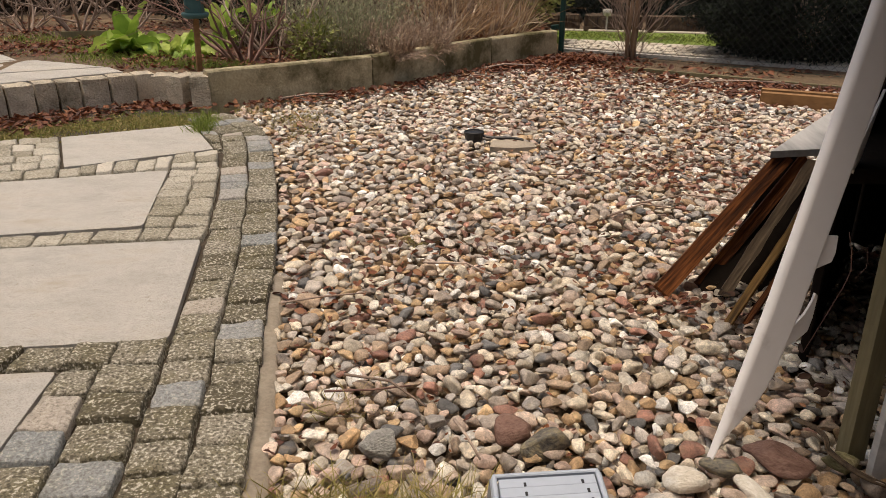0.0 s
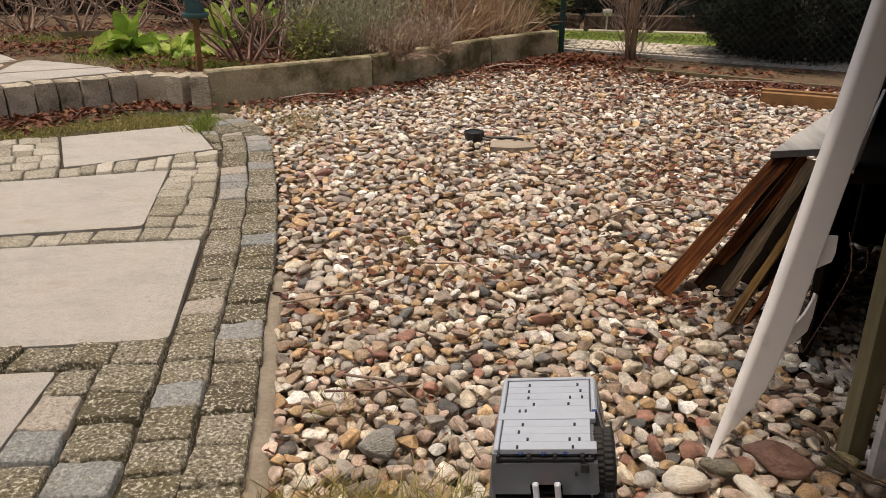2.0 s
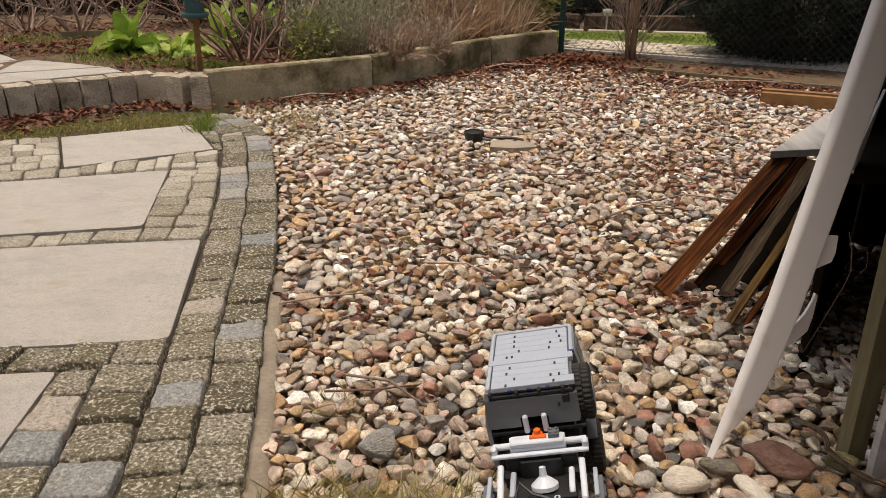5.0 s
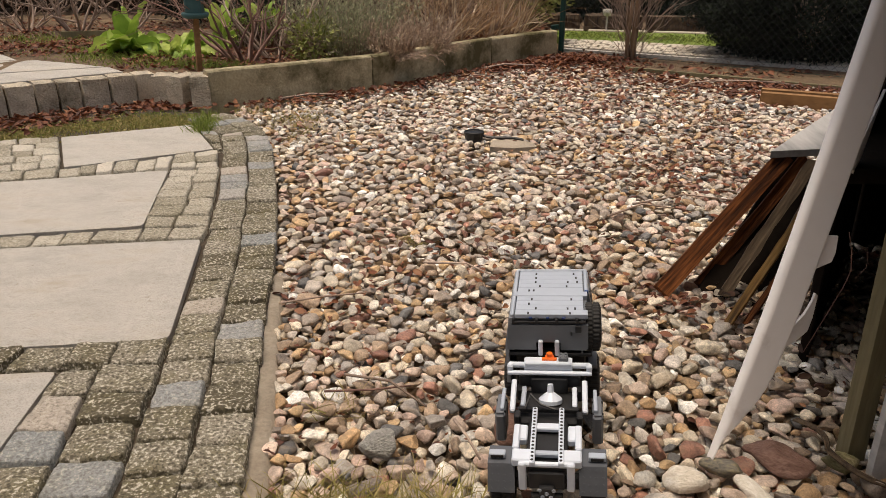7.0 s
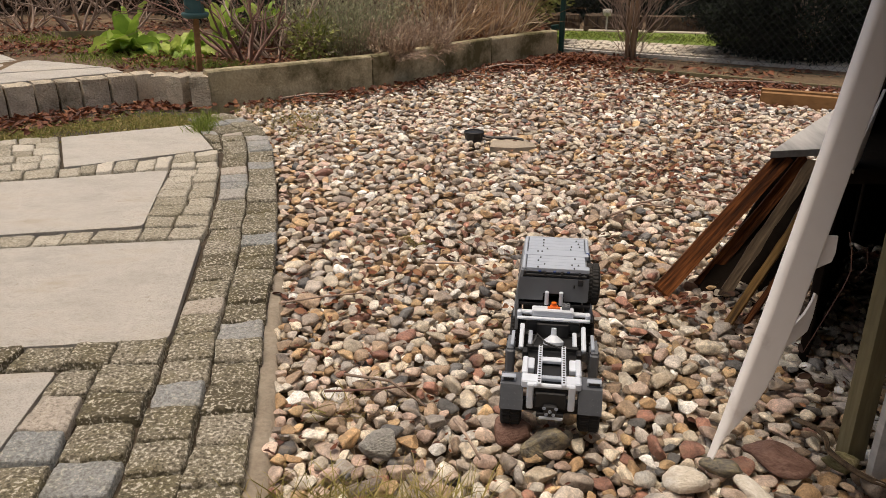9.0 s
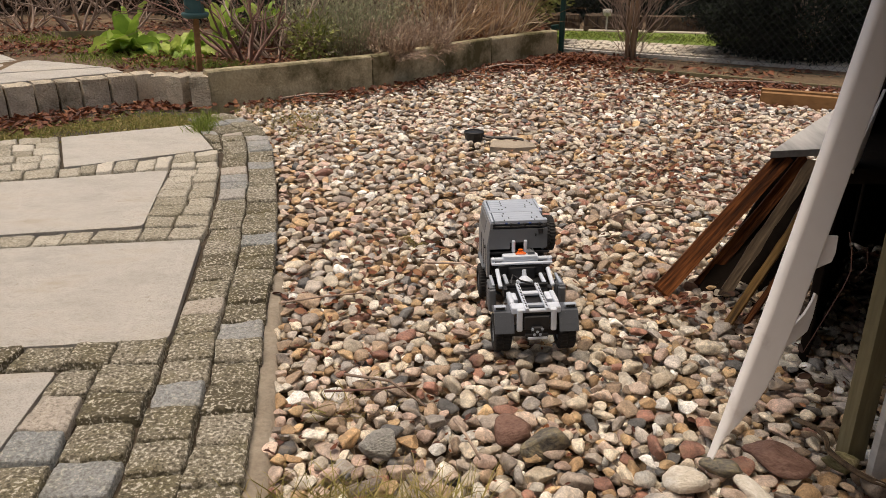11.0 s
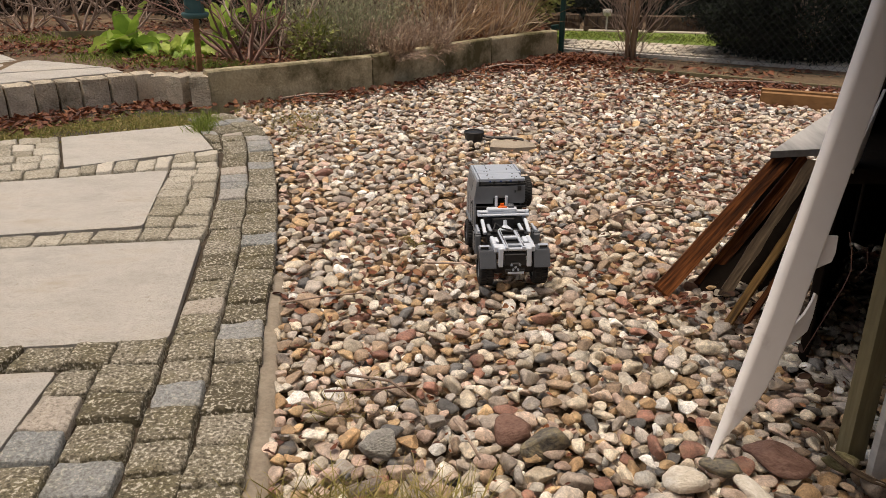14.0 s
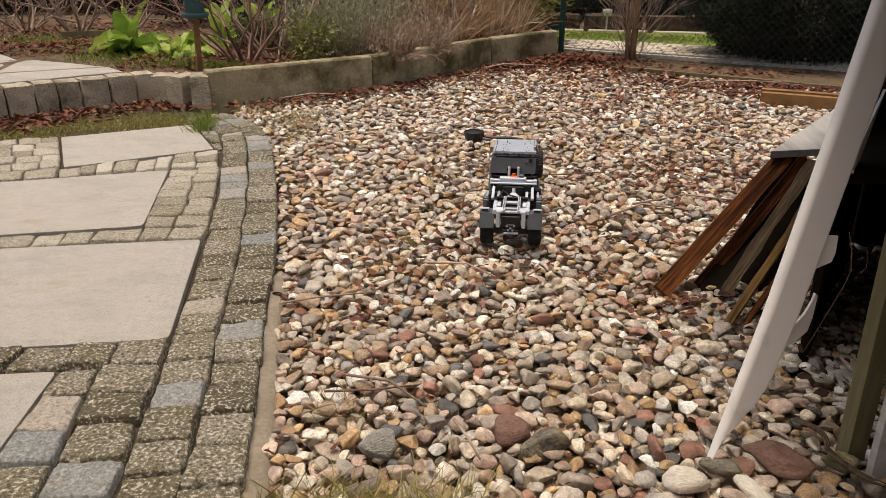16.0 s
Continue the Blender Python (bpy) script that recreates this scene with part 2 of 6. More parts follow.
TEAL = surface("faded_teal_plastic", [(0.3, (0.025, 0.075, 0.075)), (0.7, (0.06, 0.14, 0.14))], 0.45, 30, 6, 0.1, 0.001)
BLACK = surface("black_plastic", [(0.3, (0.012, 0.012, 0.013)), (0.7, (0.022, 0.022, 0.024))], 0.45, 40, 5, 0.1, 0.001)
JOINT = surface("dark_sandy_joints", [(0.3, (0.036, 0.027, 0.019)), (0.55, (0.078, 0.060, 0.042)), (0.8, (0.156, 0.126, 0.096))], 0.95, 120, 14, 0.9, 0.008, world_space=True)
RUBBER = surface("black_rubber", [(0.3, (0.014, 0.014, 0.015)), (0.7, (0.028, 0.027, 0.026))], 0.75, 120, 10, 0.2, 0.001, stain=(0.06, 0.05, 0.04), stain_scale=30, stain_at=(0.6, 0.8))
MID_GREY = surface("bluish_grey_plastic", [(0.3, (0.345, 0.385, 0.45)), (0.7, (0.40, 0.445, 0.515))], 0.38, 60, 12, 0.03, 0.0005, spec=0.5)
DARK_GREY = surface("dark_bluish_grey_plastic", [(0.3, (0.110, 0.120, 0.134)), (0.7, (0.142, 0.154, 0.170))], 0.4, 60, 12, 0.03, 0.0005, spec=0.5)
# darker copy of MID_GREY with the cab sides' shade in its colour; also rims
SIDE_SHADE_RIM_GREY = surface("side_shade_and_rim_grey_plastic", [(0.3, (0.20, 0.215, 0.235)), (0.7, (0.24, 0.258, 0.28))], 0.4, 60, 12, 0.03, 0.0005, spec=0.5)
LIGHT_GREY = surface("light_grey_plastic", [(0.3, (0.56, 0.61, 0.69)), (0.7, (0.64, 0.695, 0.78))], 0.35, 60, 12, 0.03, 0.0005, spec=0.5)
SLATE = surface("dark_slate_plastic", [(0.3, (0.070, 0.076, 0.088)), (0.7, (0.088, 0.095, 0.108))], 0.42, 60, 12, 0.03, 0.0005, spec=0.45)
ORANGE = surface("orange_plastic", [(0.3, (0.75, 0.13, 0.015)), (0.7, (0.85, 0.17, 0.02))], 0.35, 60, 12, 0.03, 0.0005, spec=0.5)
BLUE = surface("blue_plastic_pin", [(0.3, (0.010, 0.035, 0.14)), (0.7, (0.015, 0.045, 0.18))], 0.35, 60, 12, 0.03, 0.0005, spec=0.5)
DARK_GLASS = surface("dark_cab_window", [(0.3, (0.012, 0.013, 0.015)), (0.7, (0.018, 0.019, 0.022))], 0.12, 40, 5, 0.0, 0.001, spec=0.6)


# ---- mesh building ----
class Build:
    """Collects vertices and faces for one mesh."""

    def __init__(self):
        self.v, self.f = [], []

    def add(self, verts, faces, m=None):
        k = len(self.v)
        self.v += [tuple(m @ Vector(p)) for p in verts] if m is not None else [tuple(p) for p in verts]
        self.f += [tuple(i + k for i in f) for f in faces]
        return self

    def box(self, cx, cy, cz, sx, sy, sz, ch=0.0, m=None):
        """A box with chamfered edges."""
        hx, hy, hz = sx / 2, sy / 2, sz / 2
        c = min(ch, hx * 0.45, hy * 0.45, hz * 0.45)
        if c <= 0:
            vs = [(cx + a * hx, cy + b * hy, cz + d * hz) for a in (-1, 1) for b in (-1, 1) for d in (-1, 1)]
            return self.add(vs, [(0, 1, 3, 2), (4, 6, 7, 5), (0, 4, 5, 1), (2, 3, 7, 6), (0, 2, 6, 4), (1, 5, 7, 3)], m)
        vs, ix = [], {}
        for a in (-1, 1):
            for b in (-1, 1):
                for d in (-1, 1):
                    for ax in range(3):
                        e = [hx - c, hy - c, hz - c]
                        e[ax] += c
                        ix[a, b, d, ax] = len(vs)
                        vs.append((cx + a * e[0], cy + b * e[1], cz + d * e[2]))
        fs = []
        for s in (-1, 1):
            q = [(-1, -1), (1, -1), (1, 1), (-1, 1)] if s > 0 else [(-1, -1), (-1, 1), (1, 1), (1, -1)]
            fs += [tuple(ix[s, a, b, 0] for a, b in q), tuple(ix[b, s, a, 1] for a, b in q), tuple(ix[a, b, s, 2] for a, b in q)]
        for a in (-1, 1):
            for b in (-1, 1):
                flip = a * b > 0
                for f in ([ix[a, b, -1, 0], ix[a, b, -1, 1], ix[a, b, 1, 1], ix[a, b, 1, 0]],
                          [ix[-1, a, b, 1], ix[-1, a, b, 2], ix[1, a, b, 2], ix[1, a, b, 1]],
                          [ix[b, -1, a, 2], ix[b, -1, a, 0], ix[b, 1, a, 0], ix[b, 1, a, 2]]):
                    fs.append(tuple(f if flip else f[::-1]))
        for a in (-1, 1):
            for b in (-1, 1):
                for d in (-1, 1):
                    f = [ix[a, b, d, k] for k in range(3)]
                    fs.append(tuple(f if a * b * d > 0 else f[::-1]))
        return self.add(vs, fs, m)

    def tube(self, path, radii, sides=6, cap=True):
        """A round tube along a path."""
        path = [Vector(p) for p in path]
        vs, fs = [], []
        side = None
        for i, p in enumerate(path):
            d = (path[min(i + 1, len(path) - 1)] - path[max(i - 1, 0)]).normalized()
            if side is None:
                side = d.orthogonal().normalized()
            side = (side - d * side.dot(d)).normalized()
            up = d.cross(side)
            r = radii[i] if isinstance(radii, (list, tuple)) else radii
            for k in range(sides):
                a = 2 * math.pi * k / sides
                vs.append(p + (side * math.cos(a) + up * math.sin(a)) * r)
        for i in range(len(path) - 1):
            for k in range(sides):
                j = (k + 1) % sides
                fs.append((i * sides + k, i * sides + j, (i + 1) * sides + j, (i + 1) * sides + k))
        if cap:
            fs.append(tuple(range(sides))[::-1])
            fs.append(tuple((len(path) - 1) * sides + k for k in range(sides)))
        return self.add(vs, fs)

    def lathe(self, profile, sides=24, m=None, close=False):
        """A turned body round the local z axis from (radius, height) pairs."""
        vs, fs, n = [], [], len(profile)
        for k in range(sides):
            a = 2 * math.pi * k / sides
            vs += [(r * math.cos(a), r * math.sin(a), z) for r, z in profile]
        for k in range(sides):
            j = (k + 1) % sides
            for i in range(n if close else n - 1):
                i2 = (i + 1) % n
                fs.append((k * n + i, j * n + i, j * n + i2, k * n + i2))
        return self.add(vs, fs, m)

    def prism(self, outline, axis_pts, m=None):
        """A flat outline (list of (a, b)) swept between two offsets along the third axis: (x, y) outline, z from axis_pts."""
        n = len(outline)
        z0, z1 = axis_pts
        vs = [(a, b, z0) for a, b in outline] + [(a, b, z1) for a, b in outline]
        fs = [tuple(range(n))[::-1], tuple(range(n, 2 * n))] + [(i, (i + 1) % n, (i + 1) % n + n, i + n) for i in range(n)]
        return self.add(vs, fs, m)

    def mesh(self, name, material, smooth=False):
        me = bpy.data.meshes.new(name)
        me.from_pydata(self.v, [], self.f)
        me.materials.append(material)
        if smooth:
            me.polygons.foreach_set("use_smooth", [True] * len(me.polygons))
        me.update()
        return me


def part(name, build, material, parent=None, label="", smooth=False, at=None):
    """Links a build as one mesh object, under a thing where one is given."""
    ob = new(name, build.mesh(name, material, smooth))
    ob.parent = parent
    if at is not None:
        ob.matrix_basis = at
    return tagged(ob, label)


def thing(name, m, label, category, group="", kind=""):
    ob = new(name)
    ob.matrix_basis = m
    ob.empty_display_size = 0.05
    return tagged(ob, label, category, group, kind)


def lerp2(a, b, t):
    return (a[0] + (b[0] - a[0]) * t, a[1] + (b[1] - a[1]) * t)


def along(path, s):
    """The point and direction at the length s of a polyline."""
    for a, b in zip(path, path[1:]):
        d = math.dist(a, b)
        if s <= d or b is path[-1]:
            return lerp2(a, b, s / d), ((b[0] - a[0]) / d, (b[1] - a[1]) / d)
        s -= d


def length(path):
    return sum(math.dist(a, b) for a, b in zip(path, path[1:]))


# ---- ground and large structure ----
PAVE = 0.03
BAND = [(-0.27, 0.70), (-0.316, 1.033), (-0.345, 1.239), (-0.389, 1.505), (-0.428, 1.787), (-0.479, 2.075), (-0.568, 2.52), (-0.678, 2.979), (-0.767, 3.269), (-0.925, 3.517), (-1.06, 3.66)]
WALL = [(-1.175, 3.85), (-0.395, 4.38), (0.322, 5.20), (0.82, 5.66)]
BLOCKS = [(-2.55, 3.15), (-2.06, 3.57), (-1.50, 4.00)]


def sheet(name, material, x0, x1, y0, y1, z, nx, ny, rough=0.0, freq=2.0, label="", category="", kind="structure"):
    b = Build()
    for j in range(ny + 1):
        for i in range(nx + 1):
            x, y = x0 + (x1 - x0) * i / nx, y0 + (y1 - y0) * j / ny
            b.v.append((x, y, z + rough * noise.noise((x * freq, y * freq, z * 7))))
    b.f = [(j * (nx + 1) + i, j * (nx + 1) + i + 1, (j + 1) * (nx + 1) + i + 1, (j + 1) * (nx + 1) + i) for j in range(ny) for i in range(nx)]
    return tagged(part(name, b, material, smooth=True), label, category, "", kind)


ground = sheet("ground", SOIL, -150, 150, -60, 400, -0.045, 40, 40, label="dark brown garden soil reaching to the horizon", category="ground")


def build_raised_bed():
    front = [(-6.0, 0.6), (-2.55, 3.2), (-2.06, 3.62), (-1.50, 4.05), (-1.2, 3.92), (-0.395, 4.43), (0.322, 5.25), (0.82, 5.71)]
    b, nu, nv = Build(), 90, 60
    ln = length(front)
    for i in range(nu + 1):
        (x, y), _ = along(front, ln * i / nu)
        for j in range(nv + 1):
            t = (j / nv) ** 1.4
            yy = y + (11.0 - y) * t
            xx = x + (0.95 - 0.82) * t * (i / nu)
            h = 0.14 + (0.035 * noise.noise((xx * 2.3, yy * 2.3, 0)) + 0.012 * noise.noise((xx * 11, yy * 11, 3))) * min(1, t * 8)
            b.v.append((xx, yy, h))
    w = nv + 1
    b.f = [(i * w + j, (i + 1) * w + j, (i + 1) * w + j + 1, i * w + j + 1) for i in range(nu) for j in range(nv)]
    k = len(b.v)
    for i in range(nu + 1):
        x, y, z = b.v[i * w]
        b.v.append((x, y, -0.05))
    b.f += [(i * w, k + i, k + i + 1, (i + 1) * w) for i in range(nu)]
    e = len(b.v)
    for j in range(w):
        x, y, z = b.v[nu * w + j]
        b.v.append((x, y, -0.05))
    b.f += [(nu * w + j, e + j, e + j + 1, nu * w + j + 1) for j in range(nv)]
    tagged(part("raised_bed", b, SOIL, smooth=False), "raised planting bed of dark soil behind the low wall", "planting bed", "", "structure")


build_raised_bed()


def build_retaining_wall():
    wall = thing("retaining_wall", Matrix(), "low weathered grey-brown concrete edging wall of three panels", "wall", "", "structure")
    for a, b in zip(WALL, WALL[1:]):
        d = math.dist(a, b)
        m = Matrix.Translation((a[0], a[1], 0)) @ Matrix.Rotation(math.atan2(b[1] - a[1], b[0] - a[0]), 4, "Z")
        bm = Build()
        n = 14
        prof = [(0.0, -0.05), (0.0, 0.178), (0.006, 0.187), (0.052, 0.189), (0.06, 0.182), (0.06, -0.05)]
        for i in range(n + 1):
            x = 0.005 + (d - 0.010) * i / n
            for y, z in prof:
                bm.v.append((x, y + 0.0025 * noise.noise((x * 5 + a[0], z * 6, 1)), z + 0.004 * noise.noise((x * 4 + a[1], y * 9, 5))))
        p = len(prof)
        bm.f = [(i * p + k, (i + 1) * p + k, (i + 1) * p + k + 1, i * p + k + 1) for i in range(n) for k in range(p - 1)]
        bm.f += [tuple(range(p)), tuple(n * p + k for k in range(p))[::-1]]
        part("panel", bm, CONCRETE, wall, at=m)


build_retaining_wall()


def rough_block(sx, sy, sz, amp, seed, n=5):
    """A hewn block standing on z = 0."""
    bm = bmesh.new()
    bmesh.ops.create_cube(bm, size=1)
    bmesh.ops.subdivide_edges(bm, edges=bm.edges[:], cuts=n, use_grid_fill=True)
    for v in bm.verts:
        p = Vector((v.co.x * sx, v.co.y * sy, (v.co.z + 0.5) * sz))
        edge = sum(abs(c) > 0.49 for c in v.co)
        k = noise.noise_vector(p * 22 + Vector((seed, seed * 2, 0))) * amp + noise.noise_vector(p * 60 + Vector((0, seed, 0))) * amp * 0.4
        p += k - Vector((v.co.x * sx, v.co.y * sy, v.co.z * sz)) * (0.025 if edge >= 2 else 0)
        v.co = p
    b = Build()
    b.v = [tuple(v.co) for v in bm.verts]
    b.f = [tuple(v.index for v in f.verts) for f in bm.faces]
    bm.free()
    return b


def build_block_row():
    row = thing("stone_edging", Matrix(), "row of upright rough-hewn grey granite blocks holding the terrace", "stone edging", "", "structure")
    ln, s, i = length(BLOCKS), 0.0, 0
    while s < ln - 0.05:
        w = rng.uniform(0.10, 0.145)
        (x, y), d = along(BLOCKS, min(s + w / 2, ln))
        nx, ny = -d[1], d[0]
        b = rough_block(w - 0.009, 0.12, 0.205 + rng.uniform(-0.003, 0.003), 0.005, i * 3.1)
        part("stone_block", b, GRANITE, row, at=Matrix.Translation((x + nx * 0.06, y + ny * 0.06, -0.05)) @ Matrix.Rotation(math.atan2(d[1], d[0]) + rng.uniform(-0.04, 0.04), 4, "Z"))
        s += w
        i += 1
    for x, y, w, dp, rz, h in ((-1.425, 3.98, 0.11, 0.14, 8, 0.205), (-1.315, 3.93, 0.10, 0.16, -22, 0.21), (-1.222, 3.90, 0.09, 0.15, 12, 0.215)):
        part("corner_block", rough_block(w, dp, h, 0.005, x * 9), GRANITE, row, at=pose(x, y, -0.05, 0, 0, rz))


build_block_row()


def paving_piece(q, z, thick, seed, amp, ch, corner=0.012, cut=(0, 0.03, 0.08, 0.5, 0.92, 0.97, 1), cleft=0.0):
    """A stone that fills the quad q with its top at z, worn round at the edges."""
    n = len(cut) - 1
    b = Build()
    cx, cy = sum(p[0] for p in q) / 4, sum(p[1] for p in q) / 4
    for j in range(n + 1):
        for i in range(n + 1):
            u = cut[i]
            v = cut[j]
            a, c = lerp2(q[0], q[1], u), lerp2(q[3], q[2], u)
            x, y = lerp2(a, c, v)
            rim = (i in (0, n)) + (j in (0, n))
            if rim == 2:
                x, y = x + (cx - x) * corner, y + (cy - y) * corner
            x += amp * 0.8 * noise.noise((x * 40 + seed, y * 40, 0))
            y += amp * 0.8 * noise.noise((x * 40, y * 40 + seed, 5))
            b.v.append((x - cx, y - cy, z - (ch if rim else ch * 0.25 if i in (1, n - 1) or j in (1, n - 1) else 0) + amp * noise.noise((x * 25, y * 25, seed)) + cleft * noise.noise((x * 95, y * 95, seed)) + cleft * 0.5 * noise.noise((x * 230, y * 230, seed))))
    w = n + 1
    b.f = [(j * w + i, j * w + i + 1, (j + 1) * w + i + 1, (j + 1) * w + i) for j in range(n) for i in range(n)]
    ring = [i for i in range(w)] + [j * w + n for j in range(1, w)] + [n * w + i for i in range(n - 1, -1, -1)] + [j * w for j in range(n - 1, 0, -1)]
    k = len(b.v)
    b.v += [(b.v[i][0], b.v[i][1], z - thick) for i in ring]
    m = len(ring)
    b.f += [(ring[(i + 1) % m], ring[i], k + i, k + (i + 1) % m) for i in range(m)]
    return b, (cx, cy)


def build_paving():
    pave = thing("paving", Matrix(), "garden path of concrete slabs framed by mossy granite setts", "paving", "", "structure")
    base = Build()
    ring = [(x - 0.004, y) for x, y in BAND] + [(-1.6, 3.9), (-2.6, 3.1), (-2.6, 0.5), (-0.25, 0.5)]
    base.prism(ring, (-0.05, 0.008))
    part("joint_bed", base, JOINT, pave, "sandy joints with soil between the stones")
    strip = Build()
    edge = BAND[:5]
    n = len(edge)
    for i, (x, y) in enumerate(edge):
        w = 0.044 - 0.004 * i + 0.008 * noise.noise((x * 9, y * 9, 0))
        strip.v += [(x - 0.02, y, 0.008), (x + w * 0.7, y, 0.002), (x + w, y, -0.03)]
    for i in range(n - 1):
        for k in range(2):
            strip.f.append((i * 3 + k, i * 3 + k + 1, i * 3 + 4 + k, i * 3 + 3 + k))
    part("mortar_strip", strip, SAND, pave, "exposed strip of pale mortar along the edge", smooth=True)
    count = [0]

    def stone(q, kind="sett", mat=SETT):
        count[0] += 1
        if kind == "sett":
            g = 0.0030
            cx, cy = sum(p[0] for p in q) / 4, sum(p[1] for p in q) / 4
            q = [(x + (cx - x) * g / 0.05 + rng.uniform(-0.003, 0.003), y + (cy - y) * g / 0.05 + rng.uniform(-0.003, 0.003)) for x, y in q]
            c0 = (cx, cy)
            b, c = paving_piece(q, PAVE + rng.uniform(-0.004, 0.004), 0.05, count[0] * 1.7, 0.0036, 0.0042, 0.045, (0, 0.03, 0.1, 0.2, 0.3, 0.4, 0.5, 0.6, 0.7, 0.8, 0.9, 0.97, 1) if c0[1] < 2.2 else (0, 0.04, 0.16, 0.33, 0.5, 0.67, 0.84, 0.96, 1), 0.0026)
            part("sett", b, mat, pave, smooth=True, at=pose(c[0], c[1], 0, rng.uniform(-2.0, 2.0), rng.uniform(-2.0, 2.0)))
        else:
            b, c = paving_piece(q, PAVE, 0.045, count[0] * 1.7, 0.0012, 0.003)
            part("slab", b, SLAB, pave, "pale sandy grey concrete slab", at=pose(c[0], c[1], 0))

    def fill(q, nu, nv, jit=0.12, mat=SETT):
        """Rows of setts over the quad q, each row broken at its own places."""
        rows = [0] + [(j + rng.uniform(-0.1, 0.1)) / nv for j in range(1, nv)] + [1]
        for j in range(nv):
            cuts = [0] + [(i + rng.uniform(-jit, jit)) / nu for i in range(1, nu)] + [1]
            v0, v1 = rows[j], rows[j + 1]
            for a, b in zip(cuts, cuts[1:]):
                stone([lerp2(lerp2(q[0], q[1], u), lerp2(q[3], q[2], u), v) for u, v in ((a, v0), (b, v0), (b, v1), (a, v1))], "sett", mat)

    # the two courses along the curved edge, their shared joint wandering a little
    ln = length(BAND)

    def off(s, k):
        return (0.0, 0.096, 0.19)[k] + (0.006 * noise.noise((s * 6, k * 5.0, 2)) if k else 0)
    for k, start in ((0, 0.055), (1, 0.015)):
        s = start
        while s < ln - 0.05:
            w = rng.uniform(0.080, 0.108)
            q = []
            for ss, o in ((s, off(s, k + 1)), (s, off(s, k)), (s + w, off(s + w, k)), (s + w, off(s + w, k + 1))):
                (x, y), d = along(BAND, min(ss, ln))
                q.append((x - d[1] * o, y + d[0] * o))
            stone(q)
            s += w
    # the slabs
    stone([(-1.377, 2.694), (-0.905, 2.955), (-1.118, 3.378), (-1.596, 3.147)], "slab")
    stone([(-1.62, 1.93), (-0.87, 2.085), (-0.985, 2.658), (-1.73, 2.45)], "slab")
    stone([(-1.32, 1.315), (-0.571, 1.41), (-0.67, 1.977), (-1.42, 1.875)], "slab")
    stone([(-1.45, 0.64), (-0.70, 0.71), (-0.742, 1.279), (-1.50, 1.20)], "slab")
    # setts between and beside them
    fill([(-1.43, 1.25), (-0.554, 1.312), (-0.567, 1.405), (-1.40, 1.317)], 9, 1, 0.2)
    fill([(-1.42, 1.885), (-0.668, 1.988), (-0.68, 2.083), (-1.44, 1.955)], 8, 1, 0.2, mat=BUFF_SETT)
    fill([(-0.575, 0.71), (-0.468, 0.71), (-0.552, 1.31), (-0.668, 1.31)], 1, 6)
    fill([(-0.70, 0.71), (-0.576, 0.71), (-0.668, 1.285), (-0.738, 1.275)], 1, 6)
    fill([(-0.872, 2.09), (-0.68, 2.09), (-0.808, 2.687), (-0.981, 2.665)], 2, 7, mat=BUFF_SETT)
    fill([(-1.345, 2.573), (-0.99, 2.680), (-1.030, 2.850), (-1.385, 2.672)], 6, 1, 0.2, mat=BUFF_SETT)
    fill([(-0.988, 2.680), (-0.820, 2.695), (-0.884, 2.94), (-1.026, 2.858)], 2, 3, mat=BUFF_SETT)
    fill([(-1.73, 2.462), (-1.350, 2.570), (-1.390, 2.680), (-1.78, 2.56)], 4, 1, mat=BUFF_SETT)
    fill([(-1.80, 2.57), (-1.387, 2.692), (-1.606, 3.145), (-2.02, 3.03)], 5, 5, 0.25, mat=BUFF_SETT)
    fill([(-0.90, 2.965), (-0.872, 2.965), (-0.975, 3.26), (-1.06, 3.28)], 1, 4)
    return pave


paving = build_paving()


def build_terrace():
    t = thing("terrace_paving", Matrix(), "pale worn concrete slabs of an upper terrace", "paving", "", "structure")
    for i, q in enumerate(([(-2.61, 3.265), (-2.13, 3.67), (-2.32, 3.93), (-2.85, 3.50)], [(-2.122, 3.675), (-1.66, 4.035), (-1.79, 4.18), (-2.31, 3.94)],
                           [(-2.86, 3.53), (-2.34, 3.95), (-2.40, 4.42), (-3.2, 4.0)], [(-3.2, 4.05), (-2.42, 4.44), (-2.62, 4.66), (-3.4, 4.4)], [(-2.3, 3.99), (-1.82, 4.2), (-2.30, 4.42)] + [(-2.38, 4.40)])):
        b, c = paving_piece(q, 0.160, 0.05, i * 5 + 0.3, 0.002, 0.004)
        part("slab", b, SLAB, t, at=pose(c[0], c[1], 0))


build_terrace()


def build_light_block_wall():
    """An unseen plain wall, added behind the camera to cut the light from there."""
    b = Build().box(1.75, -1.05, 1.4, 6.4, 0.24, 2.9, 0.004)
    tagged(part("wall_house", b, PLASTER), "unseen plain light wall added behind the camera to block light", "wall", "", "structure")


build_light_block_wall()


